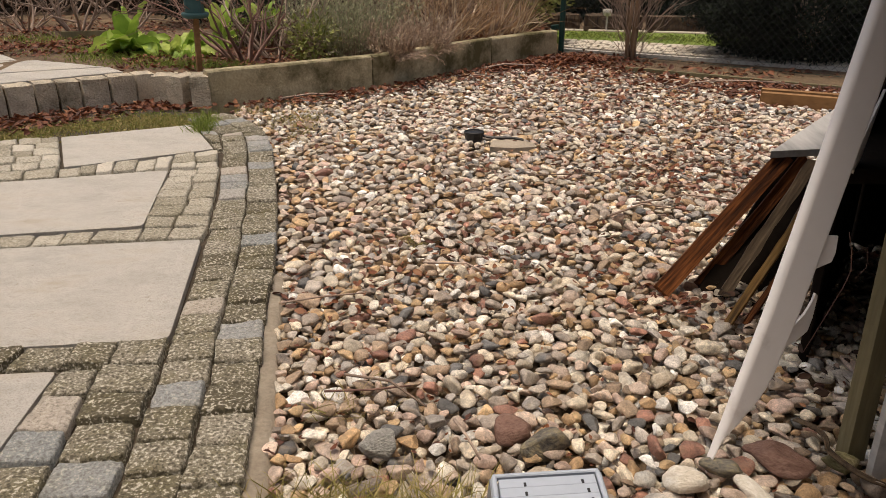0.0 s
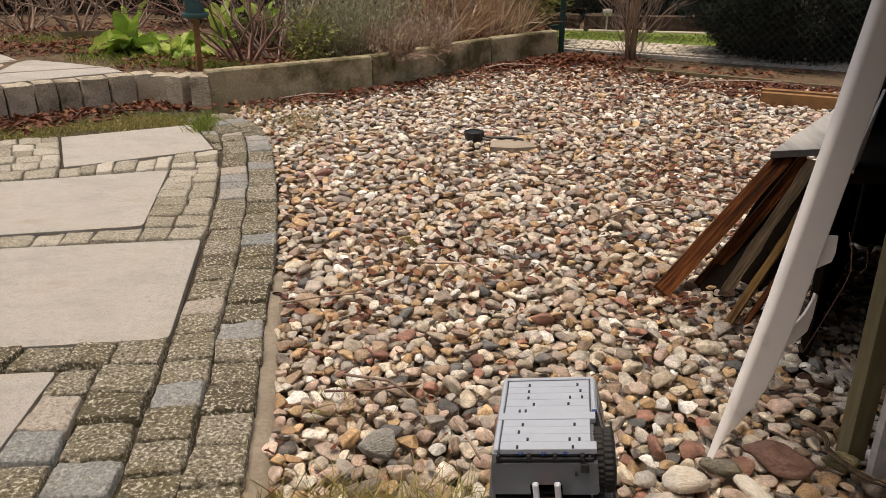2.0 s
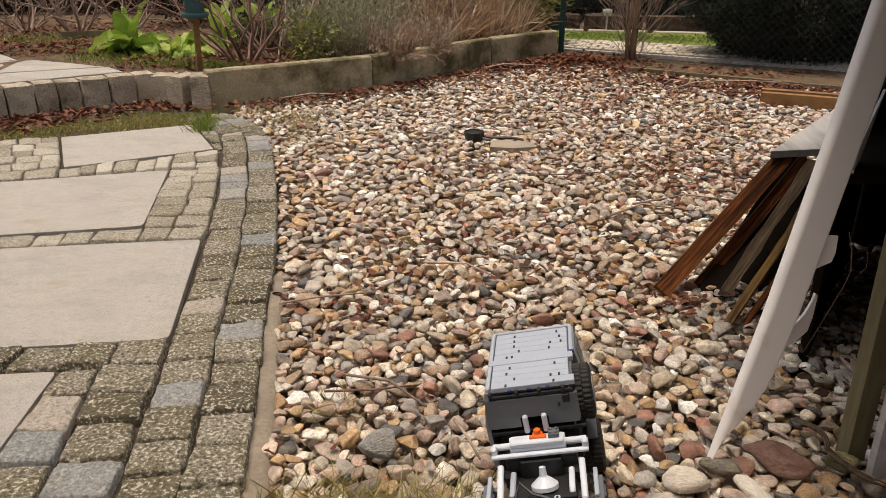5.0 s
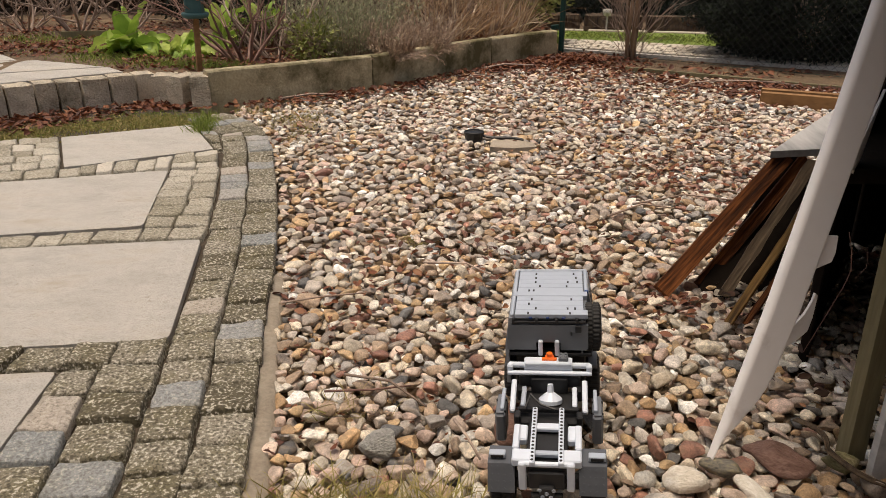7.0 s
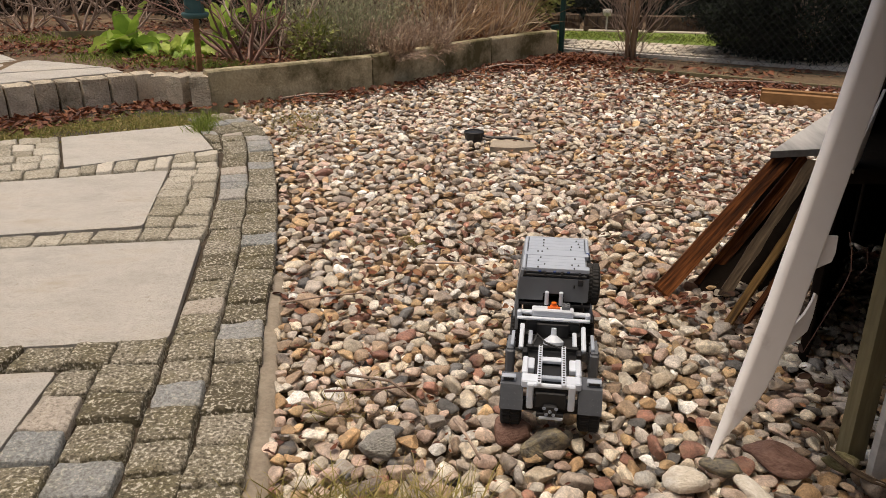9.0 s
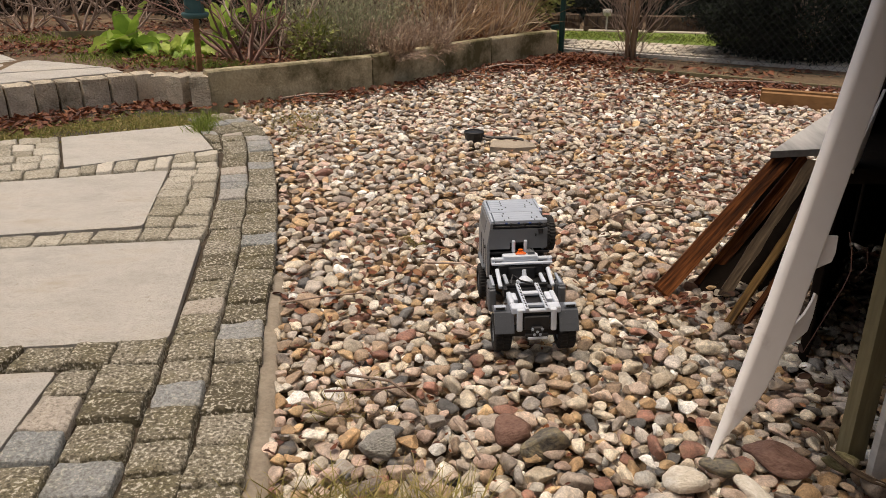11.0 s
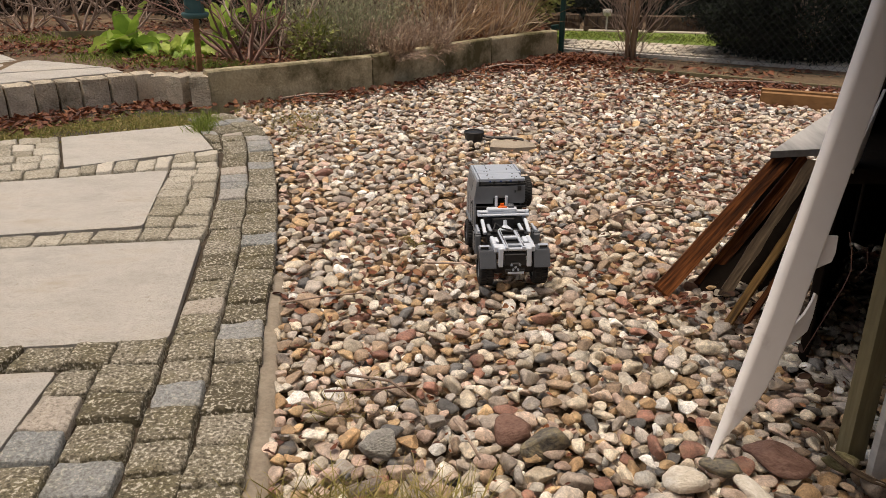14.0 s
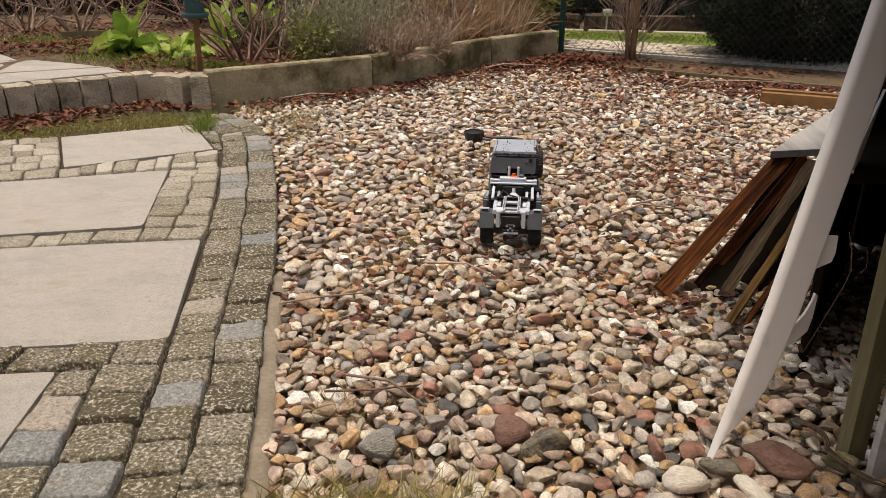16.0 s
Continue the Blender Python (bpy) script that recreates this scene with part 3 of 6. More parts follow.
# ---- pebbles ----
def pebble_shape(seed, level):
    bm = bmesh.new()
    bmesh.ops.create_icosphere(bm, subdivisions=level, radius=1)
    r = random.Random(seed)
    planes = [(Vector((r.gauss(0, 1), r.gauss(0, 1), r.gauss(0, 1))).normalized(), r.uniform(0.42, 0.82)) for _ in range(9)]
    for v in bm.verts:
        p = v.co.copy()
        for nrm, d in planes:
            over = p.dot(nrm) - d
            if over > 0:
                p -= nrm * over * 0.84
        p *= 1 + 0.18 * noise.noise(p * 1.3 + Vector((seed * 3.7, 0, 0))) + 0.06 * noise.noise(p * 3 + Vector((0, seed, 0)))
        v.co = p
    vs = np.array([v.co for v in bm.verts], dtype=np.float32)
    fs = np.array([[v.index for v in f.verts] for f in bm.faces], dtype=np.int32)
    bm.free()
    return vs, fs


def inside_gravel(x, y):
    """The area of the pebbles: right of the path, before the wall and the board."""
    if y < 0.22 or x > 2.75 or y > 5.75 or (y < BAND[0][1] and x < -0.24):
        return False
    for (ax, ay), (bx, by) in zip(BAND, BAND[1:]):
        if ay <= y <= by and x < ax + (bx - ax) * (y - ay) / (by - ay) + (0.030 + 0.025 * noise.noise((x * 8, y * 8, 4)) if y < 1.72 else 0.004):
            return False
    if y > 3.66 and x < -1.05:
        return False
    for (ax, ay), (bx, by) in zip(WALL, WALL[1:]):
        if ax - 0.01 <= x <= bx and y > ay + (by - ay) * (x - ax) / (bx - ax) - 0.015:
            return False
    if x > 0.82 and y > 5.52 - 0.92 * (x - 0.82) * 0.95 and x < 1.25:
        return False
    if x >= 1.25 and y > 5.02 - 0.668 * (x - 1.25):
        return False
    return True


def scatter_pebbles():
    """Packs stones of falling size, big ones first: rows of x, y, radius."""
    cell, grid, out = 0.065, {}, []
    x0, x1, y0, y1 = -1.15, 2.75, 0.22, 5.75
    r = random.Random(11)
    for radius, tries in ((0.0245, 160), (0.0205, 2600), (0.0172, 16000), (0.0145, 45000), (0.0118, 80000), (0.0092, 60000)):
        for _ in range(tries):
            x, y = r.uniform(x0, x1), y0 + (y1 - y0) * r.random()
            rad = radius * r.uniform(0.9, 1.12)
            if (radius < 0.011 and y > 2.4) or (radius < 0.013 and y > 3.9):
                continue
            if not inside_gravel(x, y):
                continue
            cx, cy = int(x // cell), int(y // cell)
            ok = True
            for gx in range(cx - 1, cx + 2):
                for gy in range(cy - 1, cy + 2):
                    for px, py, pr in grid.get((gx, gy), ()):
                        if (px - x) ** 2 + (py - y) ** 2 < ((pr + rad) * 0.86) ** 2:
                            ok = False
                            break
                    if not ok:
                        break
                if not ok:
                    break
            if ok:
                grid.setdefault((cx, cy), []).append((x, y, rad))
                out.append((x, y, rad))
    return out


def build_gravel():
    shapes = {lv: [pebble_shape(s, lv) for s in range(24)] for lv in (2, 3)}
    top = scatter_pebbles()
    r = random.Random(5)
    stones = []
    for x, y, rad in top:
        h = rad * r.uniform(0.48, 0.8)
        a, b = rad * r.uniform(1.12, 1.6), rad * r.uniform(0.85, 1.1)
        stones.append((x, y, -0.012 + 0.4 * h + r.uniform(-0.008, 0.009), a, b, h, r.uniform(-25, 25), r.uniform(-20, 20), r.uniform(0, 360), r.randrange(24)))
    under = []
    while len(under) < 13500:
        x, y = r.uniform(-1.15, 2.75), 0.22 + 5.53 * r.random() ** 1.6
        if inside_gravel(x, y):
            rad = r.uniform(0.011, 0.018)
            under.append((x, y, -0.024 + r.uniform(-0.006, 0.004), rad * 1.2, rad, rad * 0.7, r.uniform(-30, 30), r.uniform(-30, 30), r.uniform(0, 360), r.randrange(24)))
    # small stones that close the gaps where the bed is seen from above
    while len(under) < 16000:
        x, y = r.uniform(-0.5, 0.95), r.uniform(0.7, 1.9)
        if inside_gravel(x, y):
            rad = r.uniform(0.008, 0.014)
            under.append((x, y, -0.027 + r.uniform(-0.005, 0.004), rad * 1.25, rad, rad * 0.75, r.uniform(-30, 30), r.uniform(-30, 30), r.uniform(0, 360), r.randrange(24)))
    near = sorted((s for s in stones if -0.30 < s[0] < 0.62 and 0.93 < s[1]), key=lambda s: s[1])[:300]
    chosen = set(near)
    vs, fs, soft, k = [], [], [], 0
    for s in [q for q in stones if q not in chosen] + under:
        sv, sf = shapes[3 if s[1] < 1.9 and s[3] > 0.018 else 2][s[9]]
        m = np.array(Euler([radians(a) for a in s[6:9]]).to_matrix(), dtype=np.float32)
        vs.append((sv * np.array(s[3:6], dtype=np.float32)) @ m.T + np.array(s[:3], dtype=np.float32))
        fs.append(sf + k)
        soft.append(np.full(len(sf), len(sf) > 100))
        k += len(sv)
    V, F = np.concatenate(vs), np.concatenate(fs)
    me = bpy.data.meshes.new("gravel")
    me.vertices.add(len(V))
    me.vertices.foreach_set("co", V.ravel())
    me.loops.add(F.size)
    me.loops.foreach_set("vertex_index", F.ravel())
    me.polygons.add(len(F))
    me.polygons.foreach_set("loop_start", np.arange(0, F.size, 3, dtype=np.int32))
    me.polygons.foreach_set("use_smooth", np.concatenate(soft))
    me.materials.append(PEBBLE)
    me.update(calc_edges=True)
    gravel = tagged(new("gravel", me), "bed of mixed rounded river pebbles in beige, brown and grey", "gravel", "", "stuff")
    shared = []
    for i, (sv, sf) in enumerate(shapes[3]):
        b = Build()
        b.v, b.f = [tuple(map(float, p)) for p in sv], [tuple(map(int, f)) for f in sf]
        shared.append(b.mesh("stone", PEBBLE, True))
    for s in near:
        ob = new("stone", shared[s[9]])
        ob.parent = gravel
        ob.matrix_basis = pose(*s[:3], *s[6:9]) @ Matrix.Diagonal((*s[3:6], 1))


build_gravel()


# ---- the open shed and what leans on it ----
def plank(b, p0, p1, w, th, roll=0.0, taper=1.0, wob=0.0, seed=0.0):
    """A board from p0 to p1, w wide and th thick, a little uneven along its edges."""
    p0, p1 = Vector(p0), Vector(p1)
    ln = (p1 - p0).length
    m = Matrix.Translation(p0) @ (p1 - p0).to_track_quat("Z", "Y").to_matrix().to_4x4() @ Matrix.Rotation(radians(roll), 4, "Z")
    n = 12
    vs = []
    for i in range(n + 1):
        t = i / n
        ww = w * (1 + (taper - 1) * t) / 2
        for sx, sy in ((-1, -1), (1, -1), (1, 1), (-1, 1)):
            vs.append((sx * ww + wob * noise.noise((t * 7, sx * 3, seed)), sy * th / 2 + wob * 0.5 * noise.noise((t * 6, sy * 3 + sx, seed + 4)), ln * t + (wob * 3 * noise.noise((sx, sy, seed)) if i in (0, n) else 0)))
    fs = [(i * 4 + k, i * 4 + (k + 1) % 4, i * 4 + 4 + (k + 1) % 4, i * 4 + 4 + k) for i in range(n) for k in range(4)] + [(3, 2, 1, 0), tuple(n * 4 + k for k in range(4))]
    return b.add(vs, fs, m)


def build_shed():
    shed = thing("wood_store", Matrix(), "low open-fronted wooden wood store, inside near-black for shade, flat roof unseen", "shed")
    # added boards close the store so that little light gets in
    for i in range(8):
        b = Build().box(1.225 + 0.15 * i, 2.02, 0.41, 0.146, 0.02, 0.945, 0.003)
        part("back_board", b, SHADE_BLACK_WOOD, shed)
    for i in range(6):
        part("side_board", Build().box(2.30, 1.10 + 0.16 * i, 0.41, 0.02, 0.156, 0.945, 0.003), SHADE_BLACK_WOOD, shed)
    # roof lies out of view, drawn far forward to block the sky
    part("roof", Build().prism([(0.45, -0.38), (2.32, -0.38), (2.32, 2.06), (1.08, 2.06), (0.82, 1.86), (0.50, 1.63), (0.48, 1.02), (0.45, 0.95)], (0.885, 0.91)), SHADE_BLACK_WOOD, shed)
    # unseen boards towards the camera, added to block light from the right
    for i in range(9):
        part("side_board", Build().box(0.765, 0.905 - 0.155 * i, 0.4225, 0.018, 0.15, 0.92, 0.003), GREY_WOOD, shed)
    # shelf and inner boards added to darken the stones and gaps behind
    part("shelf", Build().prism([(0.63, 1.16), (2.28, 1.16), (2.28, 2.0), (1.15, 2.0), (0.765, 1.39)], (0.44, 0.465)), SHADE_BLACK_WOOD, shed)
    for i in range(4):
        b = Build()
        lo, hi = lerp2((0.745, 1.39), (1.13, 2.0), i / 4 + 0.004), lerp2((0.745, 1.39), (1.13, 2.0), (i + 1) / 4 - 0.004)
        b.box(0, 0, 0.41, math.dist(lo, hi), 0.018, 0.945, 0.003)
        part("side_board", b, SHADE_BLACK_WOOD, shed, at=pose((lo[0] + hi[0]) / 2, (lo[1] + hi[1]) / 2, 0, 0, 0, math.degrees(math.atan2(hi[1] - lo[1], hi[0] - lo[0]))))
    post = Build()
    plank(post, (0.674, 1.050, -0.04), (0.674, 1.050, 0.884), 0.032, 0.030, 6, 1, 0.001)
    part("front_post", post, GREEN_WOOD, shed, "green-stained square wooden post")
    # only the first boards are in view; the others close the front against light
    for i in range(15):
        b = Build()
        plank(b, (0.731 + 0.103 * i, 1.003, -0.03), (0.731 + 0.103 * i, 1.003, 0.884), 0.10, 0.016, 0, 1, 0.002, i)
        part("front_board", b, GREY_WOOD, shed, "weathered silver-grey board")


build_shed()


def moulding_width(t):
    """Pointed at the foot, then of even width."""
    marks = ((0, 0.003), (0.043, 0.0115), (0.077, 0.020), (0.11, 0.0335), (0.145, 0.046), (0.178, 0.0545), (0.3, 0.057), (1.01, 0.056))
    for (a, wa), (c, wc) in zip(marks, marks[1:]):
        if t <= c:
            return wa + (wc - wa) * (t - a) / (c - a)


def build_white_strip():
    """A long narrow white moulding that stands on its tip and leans on the roof, with hooked tabs along one edge."""
    tip, head = Vector((0.430, 1.030, -0.01)), Vector((0.632, 1.125, 0.93))
    head = tip + (head - tip) * 0.952
    ax = (head - tip).normalized()
    side = (Vector((1, 0.12, 0)) - ax * ax.dot(Vector((1, 0.12, 0)))).normalized()
    nrm = side.cross(ax)
    ln = (head - tip).length / 0.952
    b, n = Build(), 40
    for i in range(n + 1):
        t = 0.952 * i / n
        s = t * ln
        bow = 0.003 * math.sin(math.pi * min(1, t * 1.15)) - 0.002 + 0.007 * min(1, t / 0.3)
        w = moulding_width(t) - (0.006 if t > 0.1 else 0.06 * t)
        c = tip + ax * s + side * bow
        prof = [(0.0, -0.007), (-0.0004, -0.003), (0.0002, 0.0015), (0.0018, 0.0050), (0.0045, 0.0077), (0.0085, 0.0088), (w - 0.003, 0.0088), (w - 0.0008, 0.0080), (w, 0.006), (w, 0.0), (0.008, -0.004)]
        b.v += [tuple(c + side * a * (1 if w > 0.02 else w / 0.02) + nrm * d) for a, d in prof]
    p = 11
    b.f = [(i * p + k, i * p + (k + 1) % p, (i + 1) * p + (k + 1) % p, (i + 1) * p + k) for i in range(n) for k in range(p)] + [tuple(range(p))[::-1], tuple(n * p + k for k in range(p))]
    strip = part("white_moulding", b, WHITE, None)
    # only the rounded rim is smooth, the broad face stays flat
    strip.data.polygons.foreach_set("use_smooth", [j < n * p and j % p in (1, 2, 3, 4) for j in range(len(b.f))])
    tagged(strip, "long narrow white plastic moulding leaning upright on its pointed end", "plastic panel")
    for t0, back, shape in ((0.25, 18, [(-0.004, -0.0124), (0.0248, 0.0066), (0.0393, 0.0206), (0.0398, 0.0447), (0.033, 0.0817), (0.0261, 0.0852), (0.0257, 0.071), (0.0185, 0.0489), (0.0055, 0.0315), (-0.004, 0.0143)]),
                      (0.40, 0, [(-0.004, -0.0257), (0.007, -0.0174), (0.025, -0.005), (0.026, 0.0099), (0.0204, 0.0358), (-0.004, 0.0325)]),
                      (0.55, 50, [(-0.004, -0.0096), (0.06, -0.0123), (0.13, -0.030), (0.13, 0.115), (0.06, 0.064), (0.0347, 0.0427), (-0.004, 0.0133)])):
        s = t0 * ln
        w = moulding_width(t0)
        c = tip + ax * s + side * (0.003 * math.sin(math.pi * min(1, t0 * 1.15)) - 0.002 + w)
        m = Matrix([[side[i], ax[i], nrm[i], 0] for i in range(3)] + [[0, 0, 0, 1]])
        m = Matrix.Translation(c) @ m @ Matrix.Rotation(radians(back), 4, "Y")
        part("tab", Build().prism(shape, (-0.001, 0.003), m), WHITE, strip)


build_white_strip()


def build_wood_pile():
    data = [("board", (0.531, 1.695, 0.0), (0.869, 1.896, 0.285), 0.042, 0.022, 45, BROWN_WOOD, "dark red-brown board leaning under the panel", 0.002),
            ("board", (0.640, 1.745, -0.01), (0.926, 1.905, 0.275), 0.03, 0.016, 50, BROWN_WOOD, "dark brown board leaning under the panel", 0.003),
            ("board", (0.674, 1.672, 0.0), (0.933, 1.871, 0.28), 0.027, 0.016, 35, OLD_WOOD, "split grey-brown board leaning in the pile", 0.004),
            ("board", (0.636, 1.525, 0.0), (0.814, 1.626, 0.24), 0.017, 0.014, 20, YELLOW_WOOD, "pale yellowish lath leaning in the pile", 0.0015),
            ("board", (0.774, 1.706, 0.02), (0.83, 1.658, 0.26), 0.014, 0.01, 20, OLD_WOOD, "thin splintered lath leaning in the pile", 0.003),
            ("board", (0.673, 1.522, 0.0), (0.833, 1.617, 0.2), 0.012, 0.01, 10, BROWN_WOOD, "thin dark lath leaning in the pile", 0.0015)]
    for i, (nm, p0, p1, w, th, roll, mat, label, wob) in enumerate(data):
        b, run = Build(), Vector(p1) - Vector(p0)
        plank(b, (0, 0, 0), (0, 0, run.length), w, th, roll, 1.0, wob, i * 2.3)
        tagged(part(nm, b, mat, at=Matrix.Translation(p0) @ run.to_track_quat("Z", "Y").to_matrix().to_4x4()), label, "wooden board", "boards leaning in the wood pile")
    # near-black sheet stands for the shade between the leaning boards
    b = Build()
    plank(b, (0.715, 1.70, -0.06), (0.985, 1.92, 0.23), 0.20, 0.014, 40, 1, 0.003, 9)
    tagged(part("board", b, SHADE_BLACK_WOOD), "near-black backing sheet added for the shade between the leaning boards", "wooden board", "boards leaning in the wood pile")
    b = Build()
    o = [(-0.005, -0.005), (0.42, 0.03), (0.62, 0.36), (0.305, 0.33), (0.15, 0.165)]
    b.prism(o, (0, 0.018), Matrix.Translation((0.825, 1.875, 0.288)) @ Matrix.Rotation(radians(5.5), 4, "X") @ Matrix.Rotation(radians(-1), 4, "Y"))
    tagged(part("cover_board", b, GREY_WOOD), "flat pale grey weathered board lying on the leaning wood", "wooden board")


build_wood_pile()


# ---- timber, fence and path beyond ----
def build_edging():
    b = Build()
    plank(b, (1.19, 5.07, -0.008), (2.75, 4.03, -0.008), 0.025, 0.06, 0, 1, 0.004, 2)
    tagged(part("edging_board", b, GREEN_WOOD), "greenish wooden edging board along the pebbles", "edging board")
    for k, (dx, dy, h) in enumerate(((0, 0, 0.022), (0.02, 0.06, 0.03))):
        b = Build()
        plank(b, (1.665 + dx, 4.015 + dy, h), (2.45 + dx, 3.62 + dy, h), 0.05, 0.066, 0, 1, 0.003, 3 + k)
        tagged(part("timber_beam", b, TIMBER), "brown sawn timber beam lying on the pebbles", "timber beam", "timber beams on the ground")


build_edging()


def build_fence():
    fence = thing("chain_link_fence", Matrix(), "dark green chain-link fence with round steel posts", "fence")
    a, c = Vector((0.885, 5.90, 0)), Vector((2.35, 4.74, 0))
    d = (c - a).normalized()
    up = Vector((0, 0, 1))
    for s in (0.0, 2.4):
        p = a + d * s
        part("post", Build().tube([p + up * -0.05, p + up * 1.1], 0.021, 12), FENCE_GREEN, fence)
    part("post", Build().tube([a + Vector((-0.05, 0.0, 0.16)), a + Vector((-0.055, 0.0, 0.20))], 0.03, 10), FENCE_GREEN, fence)
    w, cell, top = 2.4, 0.05, 1.0
    b = Build()
    k = -int(top / cell)
    while k * cell < w:
        for s in (1, -1):
            u0, u1 = k * cell, k * cell + top
            z0, z1 = 0.02, 0.02 + top
            if s < 0:
                z0, z1 = z1, z0
            if u0 < 0:
                z0, u0 = z0 + (z1 - z0) * (-u0 / top), 0
            if u1 > w:
                z1, u1 = z0 + (z1 - z0) * ((w - u0) / (u1 - u0)), w
            b.tube([a + d * u0 + up * z0, a + d * u1 + up * z1], 0.0011, 3, False)
        k += 1
    part("wire_mesh", b, BLACK, fence, "dark green diamond wire mesh")
    for z in (0.02, 1.0):
        part("tension_wire", Build().tube([a + up * z, a + d * w + up * z], 0.002, 4), FENCE_GREEN, fence)


build_fence()


def build_beyond():
    kerb = thing("kerb", Matrix(), "pale concrete kerb along the path behind the fence", "kerb", "", "structure")
    a, c = Vector((0.90, 5.95, 0)), Vector((3.4, 4.555, 0))
    for i in range(7):
        p, q = a.lerp(c, i / 7 + 0.001), a.lerp(c, (i + 1) / 7 - 0.001)
        b = Build()
        plank(b, p + Vector((0, 0, -0.005)), q + Vector((0, 0, -0.005)), 0.05, 0.06, 0, 1, 0.002, i)
        part("kerb_stone", b, PLASTER, kerb)
    strip = Build().prism([(1.02, 5.21), (2.75, 4.055), (3.4, 4.52), (0.92, 5.905)], (-0.05, 0.002))
    tagged(part("soil_strip", strip, SOIL), "narrow bed of bare soil between edging board and kerb", "planting bed", "", "structure")
    path = thing("stone_path", Matrix(), "footpath of pale irregular natural stone slabs", "path", "", "structure")
    part("joint_bed", Build().prism([(0.9, 5.99), (3.4, 4.595), (4.4, 5.1), (0.98, 6.54)], (-0.05, 0.02)), SOIL, path)
    n, m = 26, 5
    for j in range(m):
        for i in range(n):
            def at(u, v):
                lo, hi = lerp2((0.9, 6.0), (3.4, 4.605), u), lerp2((0.98, 6.5), (4.4, 5.06), u)
                x, y = lerp2(lo, hi, v)
                return x + 0.02 * noise.noise((u * 61, v * 19, 2)), y + 0.02 * noise.noise((u * 61, v * 19, 8))
            o = 0.5 / n * (j % 2)
            q = [at(min(1, max(0, u)), v) for u, v in ((i / n + o, j / m), ((i + 0.88) / n + o, j / m), ((i + 0.88) / n + o, (j + 0.84) / m), (i / n + o, (j + 0.84) / m))]
            b, cc = paving_piece(q, 0.035, 0.04, i * 3.3 + j, 0.004, 0.006)
            part("path_slab", b, PATH_STONE, path, at=pose(cc[0], cc[1], 0))
    lawn = Build()
    lawn.prism([(0.98, 6.55), (4.4, 5.11), (5.4, 6.25), (1.0, 7.25)], (-0.05, 0.015))
    tagged(part("lawn", lawn, LAWN), "narrow strip of short green lawn", "lawn", "", "structure")
    edge = thing("far_edging", Matrix(), "low weathered timber edging with pale slabs beyond the lawn", "edging", "", "structure")
    for i in range(9):
        p = lerp2((0.75, 7.34), (5.8, 6.19), i / 9)
        part("pale_slab", Build().box(0, 0, 0, 0.53, 0.09, 0.05, 0.006), PATH_STONE, edge, at=pose(p[0] + 0.27, p[1] - 0.05, 0.0, 0, 0, -12.8))
        part("timber", rough_block(0.54, 0.16, 0.17, 0.014, i * 2.2, 4), OLD_WOOD, edge, at=pose(p[0] + 0.31, p[1] + 0.38, -0.05, 0, 0, -12.8))


build_beyond()


def build_garden_light():
    lamp = thing("garden_light", pose(1.48, 7.20, 0), "small silvery garden light on a thin stake", "garden light")
    part("stake", Build().tube([(0, 0, -0.03), (0, 0, 0.15)], 0.008, 8), PLASTER, lamp)
    part("head", Build().lathe([(0, 0.14), (0.03, 0.145), (0.04, 0.17), (0.045, 0.2), (0.0, 0.21)], 12), PLASTER, lamp, smooth=True)


build_garden_light()


def build_black_light():
    lamp = thing("fallen_light", pose(0.132, 3.205, -0.004), "black round plastic garden spotlight lying on the pebbles", "garden light")
    part("housing", Build().lathe([(0, 0), (0.030, 0), (0.036, 0.006), (0.041, 0.030), (0.043, 0.034), (0.043, 0.042), (0.039, 0.044), (0.036, 0.038), (0.0, 0.036)], 20), BLACK, lamp, smooth=False)
    part("cable", Build().tube([(0.04, 0, 0.022), (0.08, -0.012, 0.018), (0.13, -0.03, 0.022), (0.17, -0.03, 0.020), (0.205, -0.05, 0.018)], 0.0065, 6), BLACK, lamp, "black cable trailing from the spotlight")
    st = Build()
    st.prism([(-0.08, -0.05), (0.02, -0.07), (0.10, -0.05), (0.11, 0.02), (0.04, 0.07), (-0.06, 0.06)], (-0.03, 0.011))
    tagged(part("flat_stone", st, SAND, at=pose(0.27, 3.10, 0)), "flat sandy beige flagstone among the pebbles", "stone")


build_black_light()


# ---- plants ----
def rand_dir(r, up=0.0):
    return Vector((r.gauss(0, 1), r.gauss(0, 1), r.gauss(0, 1) + up)).normalized()


def add_leaf(b, p, d, nrm, ln, w, fold=0.25, curl=0.0):
    """A small pointed leaf, folded along its midrib."""
    d = d.normalized()
    s = d.cross(nrm)
    if s.length < 1e-4:
        s = d.orthogonal()
    s.normalize()
    u = s.cross(d)
    mid = p + d * ln * 0.5 - u * ln * 0.05
    tip = p + d * ln * (1 - 0.2 * abs(curl)) + u * ln * curl
    b.add([p, mid + s * w / 2 + u * w * fold, tip, mid - s * w / 2 + u * w * fold, mid], [(0, 1, 4), (1, 2, 4), (2, 3, 4), (3, 0, 4)])


